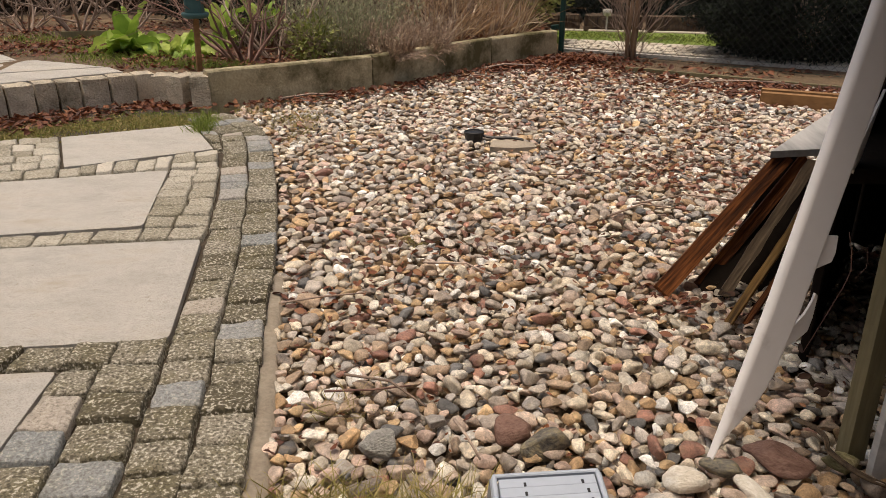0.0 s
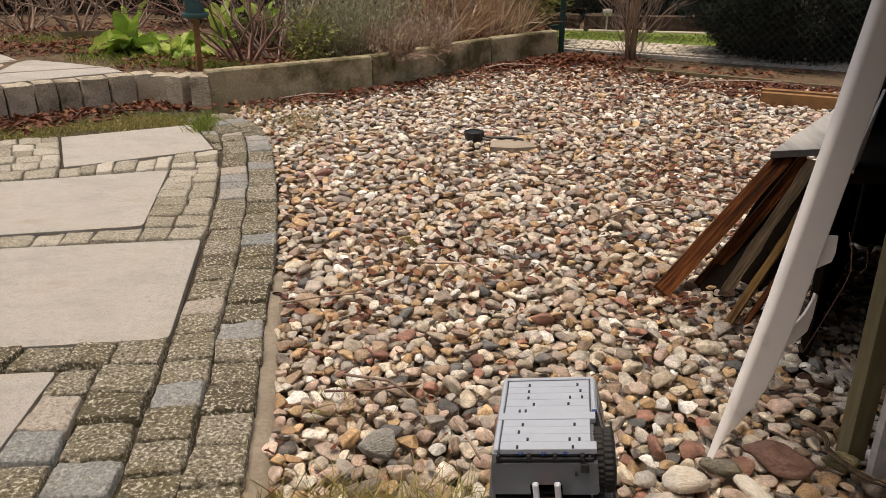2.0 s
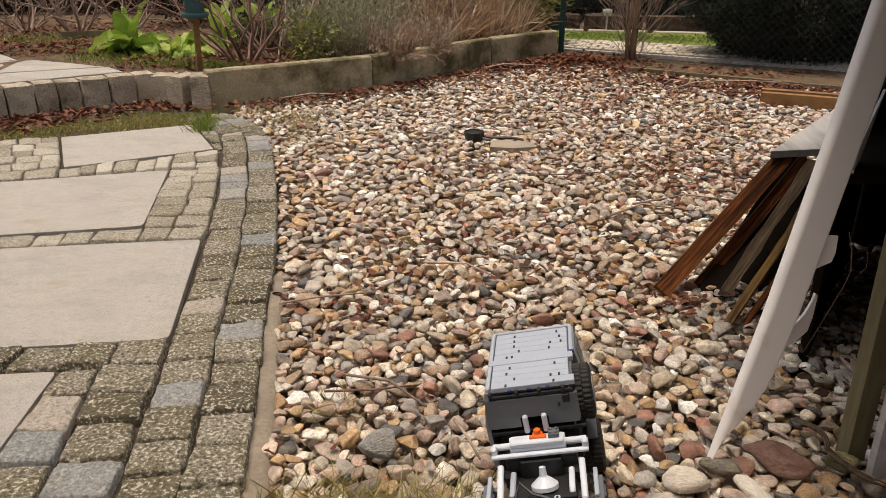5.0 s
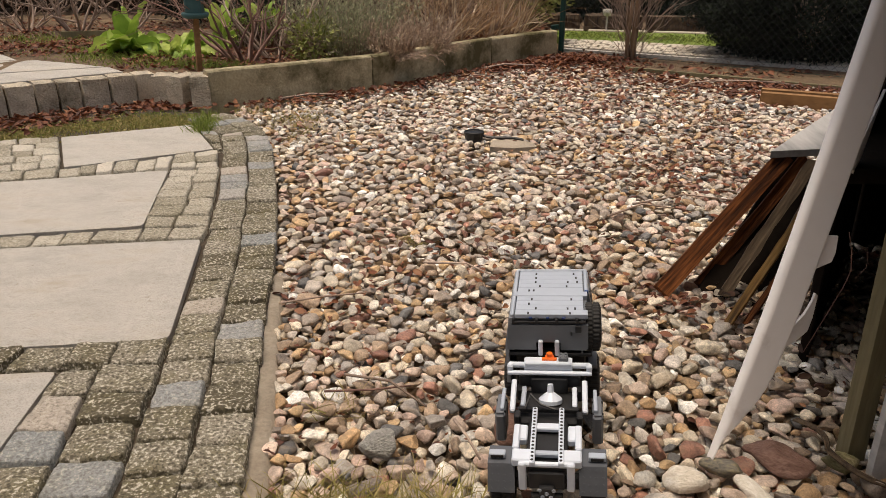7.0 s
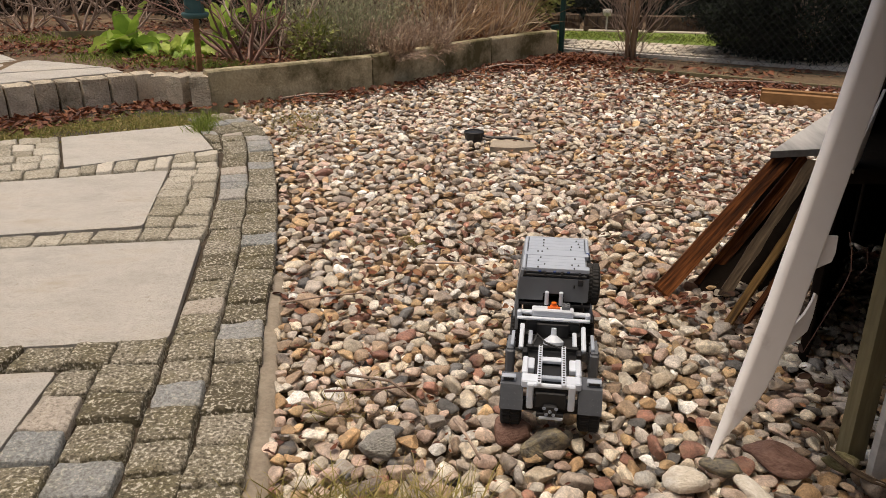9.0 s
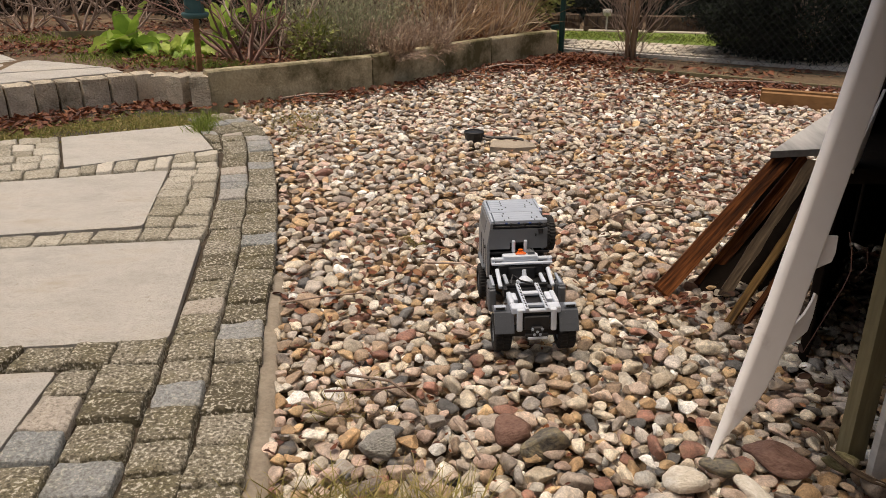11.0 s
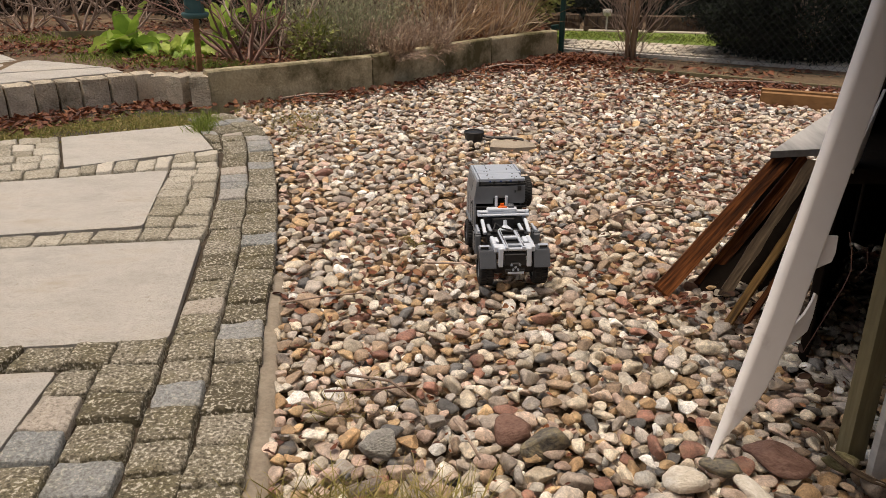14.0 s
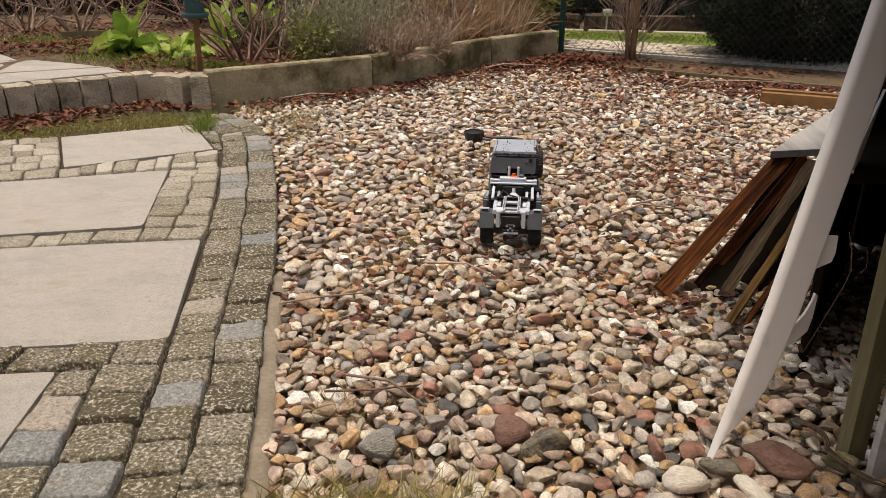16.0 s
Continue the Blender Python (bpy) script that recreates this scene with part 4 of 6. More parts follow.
def add_dead_leaf(b, p, d, nrm, ln, w, curl, cup, r):
    """A dry leaf: three rows across a rounded outline, cupped and curled."""
    d = d.normalized()
    s = d.cross(nrm)
    s = s.normalized() if s.length > 1e-4 else d.orthogonal().normalized()
    u = s.cross(d)
    rows = []
    for t, k in ((0.0, 0.05), (0.22, 0.8), (0.5, 1.0), (0.78, 0.65), (1.0, 0.04)):
        c = p + d * ln * t * (1 - 0.25 * abs(curl) * t) + u * ln * curl * t * t
        for e in (-1, 0, 1):
            rows.append(c + s * (w / 2 * k * e * r.uniform(0.8, 1.15)) + u * (abs(e) * w * cup * k * r.uniform(0.6, 1.3)))
    b.add(rows, [(i * 3 + j, i * 3 + j + 1, i * 3 + 4 + j, i * 3 + 3 + j) for i in range(4) for j in range(2)])


def add_blade(b, p, d, ln, w, bend, r):
    """A blade of grass or a thin stem in three bending pieces."""
    d = d.normalized()
    s = d.cross(Vector((r.uniform(-1, 1), r.uniform(-1, 1), 0.2)))
    s = s.normalized() * w / 2
    f = Vector((d.x, d.y, 0)) + Vector((r.uniform(-0.3, 0.3), r.uniform(-0.3, 0.3), 0))
    p1 = p + d * ln * 0.4 + f * bend * ln * 0.1
    p2 = p + d * ln * 0.75 + f * bend * ln * 0.35 - Vector((0, 0, bend * ln * 0.05))
    p3 = p + d * ln * 0.98 + f * bend * ln * 0.8 - Vector((0, 0, bend * ln * 0.25))
    b.add([p - s, p + s, p1 + s * 0.9, p1 - s * 0.9, p2 + s * 0.6, p2 - s * 0.6, p3], [(0, 1, 2, 3), (3, 2, 4, 5), (5, 4, 6)])


def grow(b, r, p, d, ln, rad, depth, spread, wob=0.18, kids=(2, 3), tips=None, min_rad=0.0012):
    """A branch with smaller branches along it."""
    pts, n = [Vector(p)], 5
    dd = Vector(d).normalized()
    for _ in range(n):
        dd = (dd + rand_dir(r) * wob + Vector((0, 0, 0.05))).normalized()
        pts.append(pts[-1] + dd * ln / n)
    b.tube(pts, [max(min_rad, rad * (1 - 0.5 * i / n)) for i in range(n + 1)], 5 if rad > 0.004 else 4, depth == 0)
    if tips is not None:
        tips += pts[2:]
    if depth > 0:
        for _ in range(r.randint(*kids)):
            i = r.randint(2, n)
            nd = (dd + rand_dir(r, 0.25) * spread).normalized()
            grow(b, r, pts[i], nd, ln * r.uniform(0.5, 0.8), rad * r.uniform(0.45, 0.65), depth - 1, spread, wob, kids, tips, min_rad)


BED = 0.14


def bare_shrub(x, y, z, stems, ln, rad, spread, lean, seed, mat, label, depth=3):
    r = random.Random(seed)
    shrub = thing("shrub", pose(x, y, z), label, "shrub", "bare shrubs in the bed")
    for k in range(stems):
        b = Build()
        a = 2 * math.pi * k / stems + r.uniform(-0.4, 0.4)
        d = Vector((math.cos(a) * lean, math.sin(a) * lean, 1))
        grow(b, r, (math.cos(a) * 0.03, math.sin(a) * 0.03, -0.03), d, ln * r.uniform(0.7, 1.1), rad * r.uniform(0.7, 1.2), depth, spread)
        part("stem", b, mat, shrub, smooth=True)
    return shrub


bare_shrub(-1.12, 4.44, BED, 9, 0.42, 0.013, 0.8, 0.9, 3, RED_BARK, "leafless shrub with spreading reddish-grey stems behind the wall")
bare_shrub(-0.98, 4.62, BED, 5, 0.40, 0.010, 0.85, 0.8, 8, BARK, "leafless shrub with grey stems behind the wall")
bare_shrub(-3.2, 6.1, BED, 10, 0.36, 0.010, 1.0, 1.0, 4, BARK, "leafless pale grey shrub with tangled twigs at the back")
bare_shrub(-2.75, 5.95, BED, 6, 0.36, 0.013, 1.0, 0.9, 5, BARK, "leafless pale grey shrub with crooked stems at the back")
bare_shrub(-2.45, 6.2, BED, 6, 0.36, 0.011, 1.0, 0.9, 6, BARK, "leafless pale grey shrub with crooked stems at the back")
bare_shrub(-3.7, 5.7, BED, 8, 0.36, 0.010, 1.0, 1.0, 9, BARK, "leafless pale grey shrub with tangled twigs at the back")
bare_shrub(-1.7, 6.3, BED, 7, 0.4, 0.009, 1.0, 0.9, 12, BARK, "leafless pale grey shrub with tangled twigs at the back")
bare_shrub(-0.15, 6.0, BED, 8, 0.5, 0.010, 0.9, 0.7, 13, BARK, "leafless grey shrub with tangled twigs at the back")


def garden_tree(x, y, seed):
    r = random.Random(seed)
    tree = thing("tree", pose(x, y, 0), "young leafless multi-stemmed tree with twiggy shoots by the fence", "tree")
    b = Build()
    for k in range(5):
        a = 2 * math.pi * k / 5
        pts = [Vector((math.cos(a) * 0.025, math.sin(a) * 0.025, -0.04))]
        for i in range(8):
            pts.append(pts[-1] + Vector((math.cos(a) * 0.005 + r.uniform(-0.012, 0.012), math.sin(a) * 0.005 + r.uniform(-0.012, 0.012), 0.14)))
        b.tube(pts, [0.0145 - 0.001 * i for i in range(9)], 7)
    part("trunk", b, TRUNK_BARK, tree, "light brown clustered trunk", smooth=True)
    for k in range(60):
        b = Build()
        a = r.uniform(0, 6.283)
        z = r.uniform(-0.02, 0.45)
        grow(b, r, (math.cos(a) * 0.03, math.sin(a) * 0.03, z), (math.cos(a) * 0.8, math.sin(a) * 0.8, 1), r.uniform(0.2, 0.45), 0.0035, 2, 0.7)
        part("shoot", b, BARK, tree, smooth=True)


TRUNK_BARK = surface("light_brown_bark", [(0.3, (0.16, 0.095, 0.055)), (0.55, (0.30, 0.2, 0.125)), (0.8, (0.45, 0.33, 0.22))], 0.85, 90, 14, 0.7, 0.006, world_space=True, stretch=(1, 1, 0.2))
garden_tree(1.315, 5.50, 21)


def leafy_plant(x, y, z, count, size, tall, seed, label, spires=0):
    """A clump of large soft puckered leaves that arch outwards; the first ones stand upright."""
    r = random.Random(seed)
    plant = thing("leaf_plant", pose(x, y, z), label, "plant", "large-leaved plants in the bed")
    for k in range(count):
        a = 2.4 * k + r.uniform(-0.4, 0.4)
        lift = r.uniform(0.1, 1.0) * tall
        ln, w = size * r.uniform(0.55, 1.05), size * r.uniform(0.30, 0.50)
        droop = r.uniform(0.06, 0.34)
        ang = math.atan2(lift, 0.5)
        if k < spires:
            ln, w, droop, ang = size * r.uniform(0.95, 1.25), size * 0.38, r.uniform(0.02, 0.10), 1.45
        twist, b, n = r.uniform(-0.9, 0.9), Build(), 14
        out = Vector((math.cos(a), math.sin(a), 0))
        flat = Vector((-math.sin(a), math.cos(a), 0))
        p = out * 0.02
        for i in range(n + 1):
            t = i / n
            tt = min(1.0, max(0.0, (t - 0.12) / 0.88))
            hw = w / 2 * (0.14 if t < 0.13 else max(0.10, math.sin(math.pi * tt ** 0.75) ** 0.6))
            d = out * math.cos(ang) + Vector((0, 0, math.sin(ang)))
            up = -out * math.sin(ang) + Vector((0, 0, math.cos(ang)))
            q = twist * t
            sd, nu = flat * math.cos(q) + up * math.sin(q), up * math.cos(q) - flat * math.sin(q)
            for u in (-1, -0.66, -0.33, 0, 0.33, 0.66, 1):
                pucker = 0.006 * math.sin(t * 26 + k + 2.5 * abs(u)) + 0.024 * noise.noise((t * 5 + k, u * 1.6, seed)) * abs(u)
                b.v.append(tuple(p + sd * hw * u + nu * (hw * 0.5 * u * u + pucker)))
            p = p + d * ln / n
            ang -= droop * 8 / n * (1 + 0.8 * t)
        b.f = [(i * 7 + j, i * 7 + j + 1, i * 7 + 8 + j, i * 7 + 7 + j) for i in range(n) for j in range(6)]
        part("leaf", b, GREEN_LEAF, plant, smooth=True)


leafy_plant(-1.90, 4.80, BED, 24, 0.27, 1.0, 31, "clump of large fresh yellow-green leaves, one tall and upright", 4)
leafy_plant(-1.66, 4.92, BED, 18, 0.25, 0.7, 32, "low clump of broad yellow-green leaves")
leafy_plant(-1.42, 5.10, BED, 20, 0.27, 1.3, 33, "low clump of broad yellow-green leaves", 5)
leafy_plant(-1.18, 5.15, BED, 20, 0.28, 1.3, 34, "low clump of broad yellow-green leaves behind the shrub", 6)
leafy_plant(-1.52, 4.76, BED, 10, 0.17, 0.4, 35, "low clump of broad yellow-green leaves")


def sprig_bush(x, y, z, stems, ln, spread, leaf, mat, seed, label, lean=(0, 0), foot=0.1):
    """A bush of many soft upright shoots, each set with narrow leaves all along."""
    r = random.Random(seed)
    bush = thing("bush", pose(x, y, z), label, "bush", "soft bushes in the bed")
    wood, b = Build(), Build()
    for _ in range(stems):
        a, q = r.uniform(0, 6.283), abs(r.gauss(0, spread))
        p = Vector((math.cos(a), math.sin(a), 0)) * foot * math.sqrt(r.random())
        d = Vector((math.cos(a) * q + lean[0], math.sin(a) * q + lean[1], 1)).normalized()
        run, n, pts = ln * r.uniform(0.45, 1.1), 6, [p]
        for _ in range(n):
            d = (d + rand_dir(r) * 0.14 + Vector((0, 0, 0.05 if q < 1.2 else -0.06))).normalized()
            pts.append(pts[-1] + d * run / n)
        wood.tube(pts, [0.0022 - 0.00025 * i for i in range(n + 1)], 3, False)
        for i in range(20):
            t = 0.12 + 0.88 * (i + r.random()) / 20
            k = min(n - 1, int(t * n))
            c = pts[k].lerp(pts[k + 1], t * n - k)
            add_leaf(b, c, d * 1.1 + rand_dir(r) * 0.9, rand_dir(r, 0.6), leaf * r.uniform(0.6, 1.2), leaf * r.uniform(0.13, 0.24), 0.15, r.uniform(-0.2, 0.2))
    part("foliage", b, mat, bush)
    part("woody_base", wood, BARK, bush)
    return bush


def wispy_bush(x, y, z, count, ln, w, spread, mat, seed, label, bend=0.5, foot=0.08, name="bush", category="bush"):
    """A bush of many thin shoots that fan out from its foot."""
    r = random.Random(seed)
    bush = thing(name, pose(x, y, z), label, category)
    b = Build()
    for _ in range(count):
        a, q = r.uniform(0, 6.283), abs(r.gauss(0, spread))
        p = Vector((math.cos(a), math.sin(a), 0)) * foot * math.sqrt(r.random())
        d = Vector((math.cos(a) * q, math.sin(a) * q, 1)).normalized()
        add_blade(b, p, d, ln * r.uniform(0.45, 1.1), w * r.uniform(0.6, 1.3), bend * r.uniform(-0.2, 1.2), r)
    part("foliage", b, mat, bush)
    s = Build()
    for _ in range(10):
        a = r.uniform(0, 6.283)
        grow(s, r, (math.cos(a) * foot * 0.4, math.sin(a) * foot * 0.4, -0.02), (math.cos(a) * spread, math.sin(a) * spread, 1), ln * 0.5, 0.005, 1, 0.6)
    part("woody_base", s, BARK, bush)
    return bush


sprig_bush(-0.55, 4.66, BED, 210, 0.30, 0.55, 0.034, SAGE, 41, "grey-green lavender bush leaning over the wall", (0, -0.15), 0.12)
sprig_bush(-0.80, 4.98, BED, 190, 0.36, 0.6, 0.036, SAGE, 42, "grey-green soft bush behind the wall", (0, 0), 0.15)
sprig_bush(-0.42, 5.06, BED, 190, 0.38, 0.55, 0.036, SAGE, 49, "grey-green soft bush behind the wall", (0, 0), 0.15)
sprig_bush(-0.60, 4.86, BED, 140, 0.40, 0.4, 0.034, SAGE, 40, "tall grey-green lavender bush behind the wall", (0, 0), 0.12)
sprig_bush(-0.30, 4.62, BED, 230, 0.22, 0.9, 0.030, PINK_TWIG, 43, "low dry bush of fine pinkish-brown twigs over the wall", (0.1, -0.35), 0.11)
sprig_bush(-0.12, 4.88, BED, 200, 0.22, 0.9, 0.030, PINK_TWIG, 44, "low dry bush of fine pinkish-brown twigs", (0.1, -0.2), 0.12)
for i, (x, y, n) in enumerate(((0.0, 5.35, 150), (0.22, 5.62, 160), (0.42, 5.75, 130), (0.12, 5.9, 150), (-0.12, 5.6, 130), (0.5, 6.1, 90), (-0.3, 5.9, 130))):
    wispy_bush(x, y, BED, n, 0.46, 0.0045, 0.9, STRAW, 50 + i, "stand of dry straw-coloured stems behind the wall", 0.6, 0.16, "dry_grass", "dry grass")
for i, (x, y) in enumerate(((-0.08, 5.18), (0.12, 5.36), (0.30, 5.52), (0.48, 5.68))):
    wispy_bush(x, y, BED, 9, 0.40, 0.013, 0.8, PALE_BLADE, 70 + i, "few broad bleached dry leaves among the stems", 0.7, 0.1, "dry_grass", "dry grass")
HEATHER = leaf_material("dark_brown_dry_heather", [(0.0, (0.030, 0.016, 0.012)), (0.6, (0.085, 0.045, 0.030)), (1.0, (0.17, 0.095, 0.06))], 0.8, 0.1)
for i, (x, y, w) in enumerate(((-0.05, 5.55, 0.30), (0.25, 5.95, 0.34), (-0.75, 5.55, 0.40), (-1.05, 4.95, 0.22))):
    sprig_bush(x, y, BED, 170, w, 0.8, 0.03, HEATHER, 90 + i, "dark brown dry bush behind the pale stems", (0, 0), 0.2)


PALE_TWIG = surface("pale_dry_stem", [(0.3, (0.20, 0.12, 0.07)), (0.55, (0.42, 0.29, 0.175)), (0.8, (0.72, 0.58, 0.42))], 0.8, 120, 20, 0.4, 0.002, by_piece=0.4, world_space=True)
for i, (x, y) in enumerate(((-0.05, 5.25), (0.15, 5.45), (0.35, 5.55), (0.28, 5.85), (0.05, 5.7), (-0.2, 5.35), (0.5, 5.85))):
    bare_shrub(x, y, BED, 9, 0.30, 0.0042, 1.1, 1.0, 200 + i, PALE_TWIG, "tangle of dry pale stems behind the wall", 2)


def small_leaf_bush(x, y, z, rx, rz, count, size, mat, seed, label, name="bush", category="bush", core=None, open_crown=0.5):
    """A bush with a branch skeleton and a crown of many small leaves with gaps."""
    r = random.Random(seed)
    bush = thing(name, pose(x, y, z), label, category)
    s, tips = Build(), []
    for k in range(9):
        a = 2 * math.pi * k / 9
        grow(s, r, (0, 0, -0.03), (math.cos(a) * rx / rz, math.sin(a) * rx / rz, 1), rz * 0.7, 0.012 * rz, 2, 0.6, tips=tips)
    part("woody_base", s, BARK, bush)
    b = Build()
    for i in range(count):
        if r.random() < open_crown:
            c = r.choice(tips) + rand_dir(r) * size * 2.2
        else:
            d = rand_dir(r)
            q = r.uniform(0.45, 1.0) * (1 + 0.28 * noise.noise(d * 2.4 + Vector((seed, 0, 0))))
            c = Vector((d.x * rx * q, d.y * rx * q, rz * 0.55 + d.z * rz * 0.55 * q))
        if c.z < 0:
            c.z = abs(c.z) * 0.3
        out = Vector((c.x, c.y, (c.z - rz * 0.4)))
        add_leaf(b, c, (out.normalized() + rand_dir(r, 0.3) * 0.8), rand_dir(r, 1.0), size * r.uniform(0.6, 1.3), size * r.uniform(0.3, 0.5), 0.2, r.uniform(-0.2, 0.1))
    part("crown", b, mat, bush)
    return bush


small_leaf_bush(-0.74, 4.56, BED, 0.13, 0.20, 520, 0.045, HERB, 61, "small olive-green herb with pointed leaves over the wall")
small_leaf_bush(0.62, 6.25, BED, 0.36, 0.50, 2400, 0.05, HERB, 62, "yellowish-green bush behind the end of the wall")
small_leaf_bush(0.25, 6.5, BED, 0.32, 0.5, 1500, 0.05, HERB, 63, "yellowish-green bush behind the dry stems")
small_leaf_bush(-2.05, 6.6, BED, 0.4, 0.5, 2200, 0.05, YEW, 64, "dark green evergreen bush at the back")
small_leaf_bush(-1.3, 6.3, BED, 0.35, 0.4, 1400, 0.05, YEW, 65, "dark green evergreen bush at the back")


def build_yew():
    r = random.Random(71)
    tree = thing("yew_tree", pose(2.57, 5.55, 0), "dense dark green evergreen shrub with hanging branches by the fence", "tree")
    s, tips = Build(), []
    for k in range(8):
        a = 2 * math.pi * k / 8
        grow(s, r, (0, 0, -0.03), (math.cos(a) * 0.4, math.sin(a) * 0.4, 1), 0.7, 0.014, 1, 0.6, tips=tips)
    part("trunk", s, BARK, tree)
    b = Build()
    for _ in range(12000):
        d = rand_dir(r)
        q = r.uniform(0.55, 1.0) ** 0.5 * (1 + 0.22 * noise.noise(d * 2.2) + 0.10 * noise.noise(d * 6))
        c = Vector((d.x * 0.76 * q, d.y * 0.62 * q, 0.44 + d.z * 0.46 * q))
        if c.z < 0.02:
            c.z = r.uniform(0.02, 0.2)
        out = (Vector((d.x, d.y, d.z * 0.4 - 0.15)) + rand_dir(r) * 0.7).normalized()
        ln = r.uniform(0.06, 0.13)
        side = out.orthogonal().normalized()
        for i in range(7):
            t = i / 7
            add_leaf(b, c + out * ln * t, (side * (1 if i % 2 else -1) + out * 0.8 + rand_dir(r) * 0.3), rand_dir(r, 1), 0.036, 0.011, 0.1)
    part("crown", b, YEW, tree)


build_yew()


def build_hedges():
    """The dark planting that closes the garden."""
    r = random.Random(81)
    for name, mat, x0, x1, y0, y1, h, n, label in (("hedge", HEDGE, -7.0, 0.8, 7.3, 8.4, 1.5, 7500, "dark brown dense hedge closing the garden"),
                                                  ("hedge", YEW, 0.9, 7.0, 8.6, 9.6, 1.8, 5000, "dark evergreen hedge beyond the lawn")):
        b = Build()
        for _ in range(n):
            c = Vector((r.uniform(x0, x1), r.uniform(y0, y1), BED * (mat is HEDGE) + h * r.random() ** 1.3))
            add_leaf(b, c, rand_dir(r), rand_dir(r, 1), r.uniform(0.09, 0.17), r.uniform(0.06, 0.1), 0.2, r.uniform(-0.3, 0.3))
        b.box((x0 + x1) / 2, y1 - 0.1, h * 0.45, x1 - x0, 0.5, h * 0.9)
        tagged(part(name, b, mat), label, "hedge", "", "stuff")


HEDGE = leaf_material("dark_brown_foliage", [(0.0, (0.025, 0.017, 0.011)), (0.6, (0.07, 0.045, 0.028)), (1.0, (0.13, 0.09, 0.055))], 0.8, 0.1)
build_hedges()


# ---- litter, grass and twigs ----
def litter(name, places, count, size, mat, seed, label, z_of):
    r = random.Random(seed)
    b = Build()
    for _ in range(count):
        x, y, sx, sy = r.choice(places)
        p = Vector((r.gauss(x, sx), r.gauss(y, sy), 0))
        z = z_of(p.x, p.y)
        if z is None:
            continue
        p.z = z + r.uniform(-0.004, 0.010)
        a = r.uniform(0, 6.283)
        ln = size * r.uniform(0.55, 1.25)
        add_dead_leaf(b, p, Vector((math.cos(a), math.sin(a), r.uniform(-0.25, 0.3))), Vector((r.gauss(0, 0.45), r.gauss(0, 0.45), 1)), ln, ln * r.uniform(0.35, 0.65), r.uniform(-0.3, 0.5), r.uniform(-0.1, 0.45), r)
    tagged(part(name, b, mat, smooth=True), label, "leaf litter", "", "stuff")


def on_gravel(x, y):
    return 0.0 if inside_gravel(x, y) else None


def wall_front_y(x):
    for (ax, ay), (bx, by) in zip(WALL, WALL[1:]):
        if ax <= x <= bx:
            return ay + (by - ay) * (x - ax) / (bx - ax)
    return 9.0 if x > WALL[-1][0] else 3.9


def on_bed(x, y):
    if x > 0.9 or y < wall_front_y(x) + 0.09 or (x < -1.5 and y < 4.02 + (x + 1.5) * 0.75 + 0.25) or (x < -1.8 and y < 4.7):
        return None
    return BED + 0.035 * noise.noise((x * 2.3, y * 2.3, 0)) + 0.006


def at_foot(x, y):
    if x < -1.12:
        return 0.012 if y < 4.0 + (x + 1.5) * 0.77 and y > 2.6 else None
    return 0.012 if y < wall_front_y(x) - 0.01 else None


foot = [(lerp2(a, b, t)[0] + 0.05, lerp2(a, b, t)[1] - 0.07, 0.10, 0.05) for a, b in zip(WALL, WALL[1:]) for t in (0, 0.2, 0.4, 0.6, 0.8)]
litter("dead_leaves", foot[1:] + foot[10:] * 2 + [(0.95, 5.55, 0.12, 0.12), (1.1, 5.45, 0.15, 0.10), (0.8, 5.45, 0.12, 0.10)] * 4, 2600, 0.04, DEAD_LEAF, 91, "red-brown dead leaves blown against the wall", at_foot)
litter("dead_leaves", [(1.7, 4.55, 0.35, 0.2), (2.0, 4.4, 0.25, 0.15), (0.75, 5.3, 0.3, 0.2), (1.35, 5.2, 0.3, 0.2), (1.0, 4.9, 0.5, 0.3)], 2600, 0.042, DEAD_LEAF, 92, "red-brown dead leaves on the pebbles by the edging", on_gravel)
litter("dead_leaves", [(0.5, 2.9, 0.8, 0.9), (0.7, 3.9, 0.6, 0.6), (0.9, 2.7, 0.25, 0.2), (0.3, 4.4, 0.5, 0.4), (0.2, 1.9, 0.3, 0.2), (1.0, 3.3, 0.3, 0.5), (1.2, 3.9, 0.4, 0.4)], 1900, 0.028, DEAD_LEAF, 93, "scattered red-brown dead leaves on the pebbles", on_gravel)
litter("dead_leaves", [(-1.65, 3.80, 0.14, 0.10), (-1.85, 3.58, 0.12, 0.10), (-1.40, 3.85, 0.10, 0.06), (-2.0, 3.4, 0.12, 0.1)], 800, 0.042, DEAD_LEAF, 94, "red-brown dead leaves at the foot of the stone blocks", at_foot)
litter("dead_leaves", [(-2.6, 5.1, 0.5, 0.3), (-1.9, 4.6, 0.4, 0.3), (-1.0, 4.7, 0.4, 0.3), (-0.2, 5.2, 0.4, 0.4), (-3.0, 6.0, 0.7, 0.5), (0.3, 5.8, 0.3, 0.3)], 9500, 0.038, DEAD_LEAF, 95, "brown dead leaves on the soil of the planting bed", on_bed)
litter("dead_leaves", [(1.4, 5.22, 0.3, 0.12), (1.9, 4.92, 0.4, 0.10)], 260, 0.045, DEAD_LEAF, 96, "brown dead leaves between edging board and fence", lambda x, y: 0.006 if y > 5.08 - 0.668 * (x - 1.25) else None)


litter("dead_leaves", [(-0.36, 1.66, 0.03, 0.07), (-0.30, 1.03, 0.02, 0.03), (-0.20, 1.62, 0.05, 0.05), (0.55, 1.62, 0.05, 0.05)], 150, 0.026, DEAD_LEAF, 99, "few red-brown dead leaves at the rim of the pebbles", on_gravel)
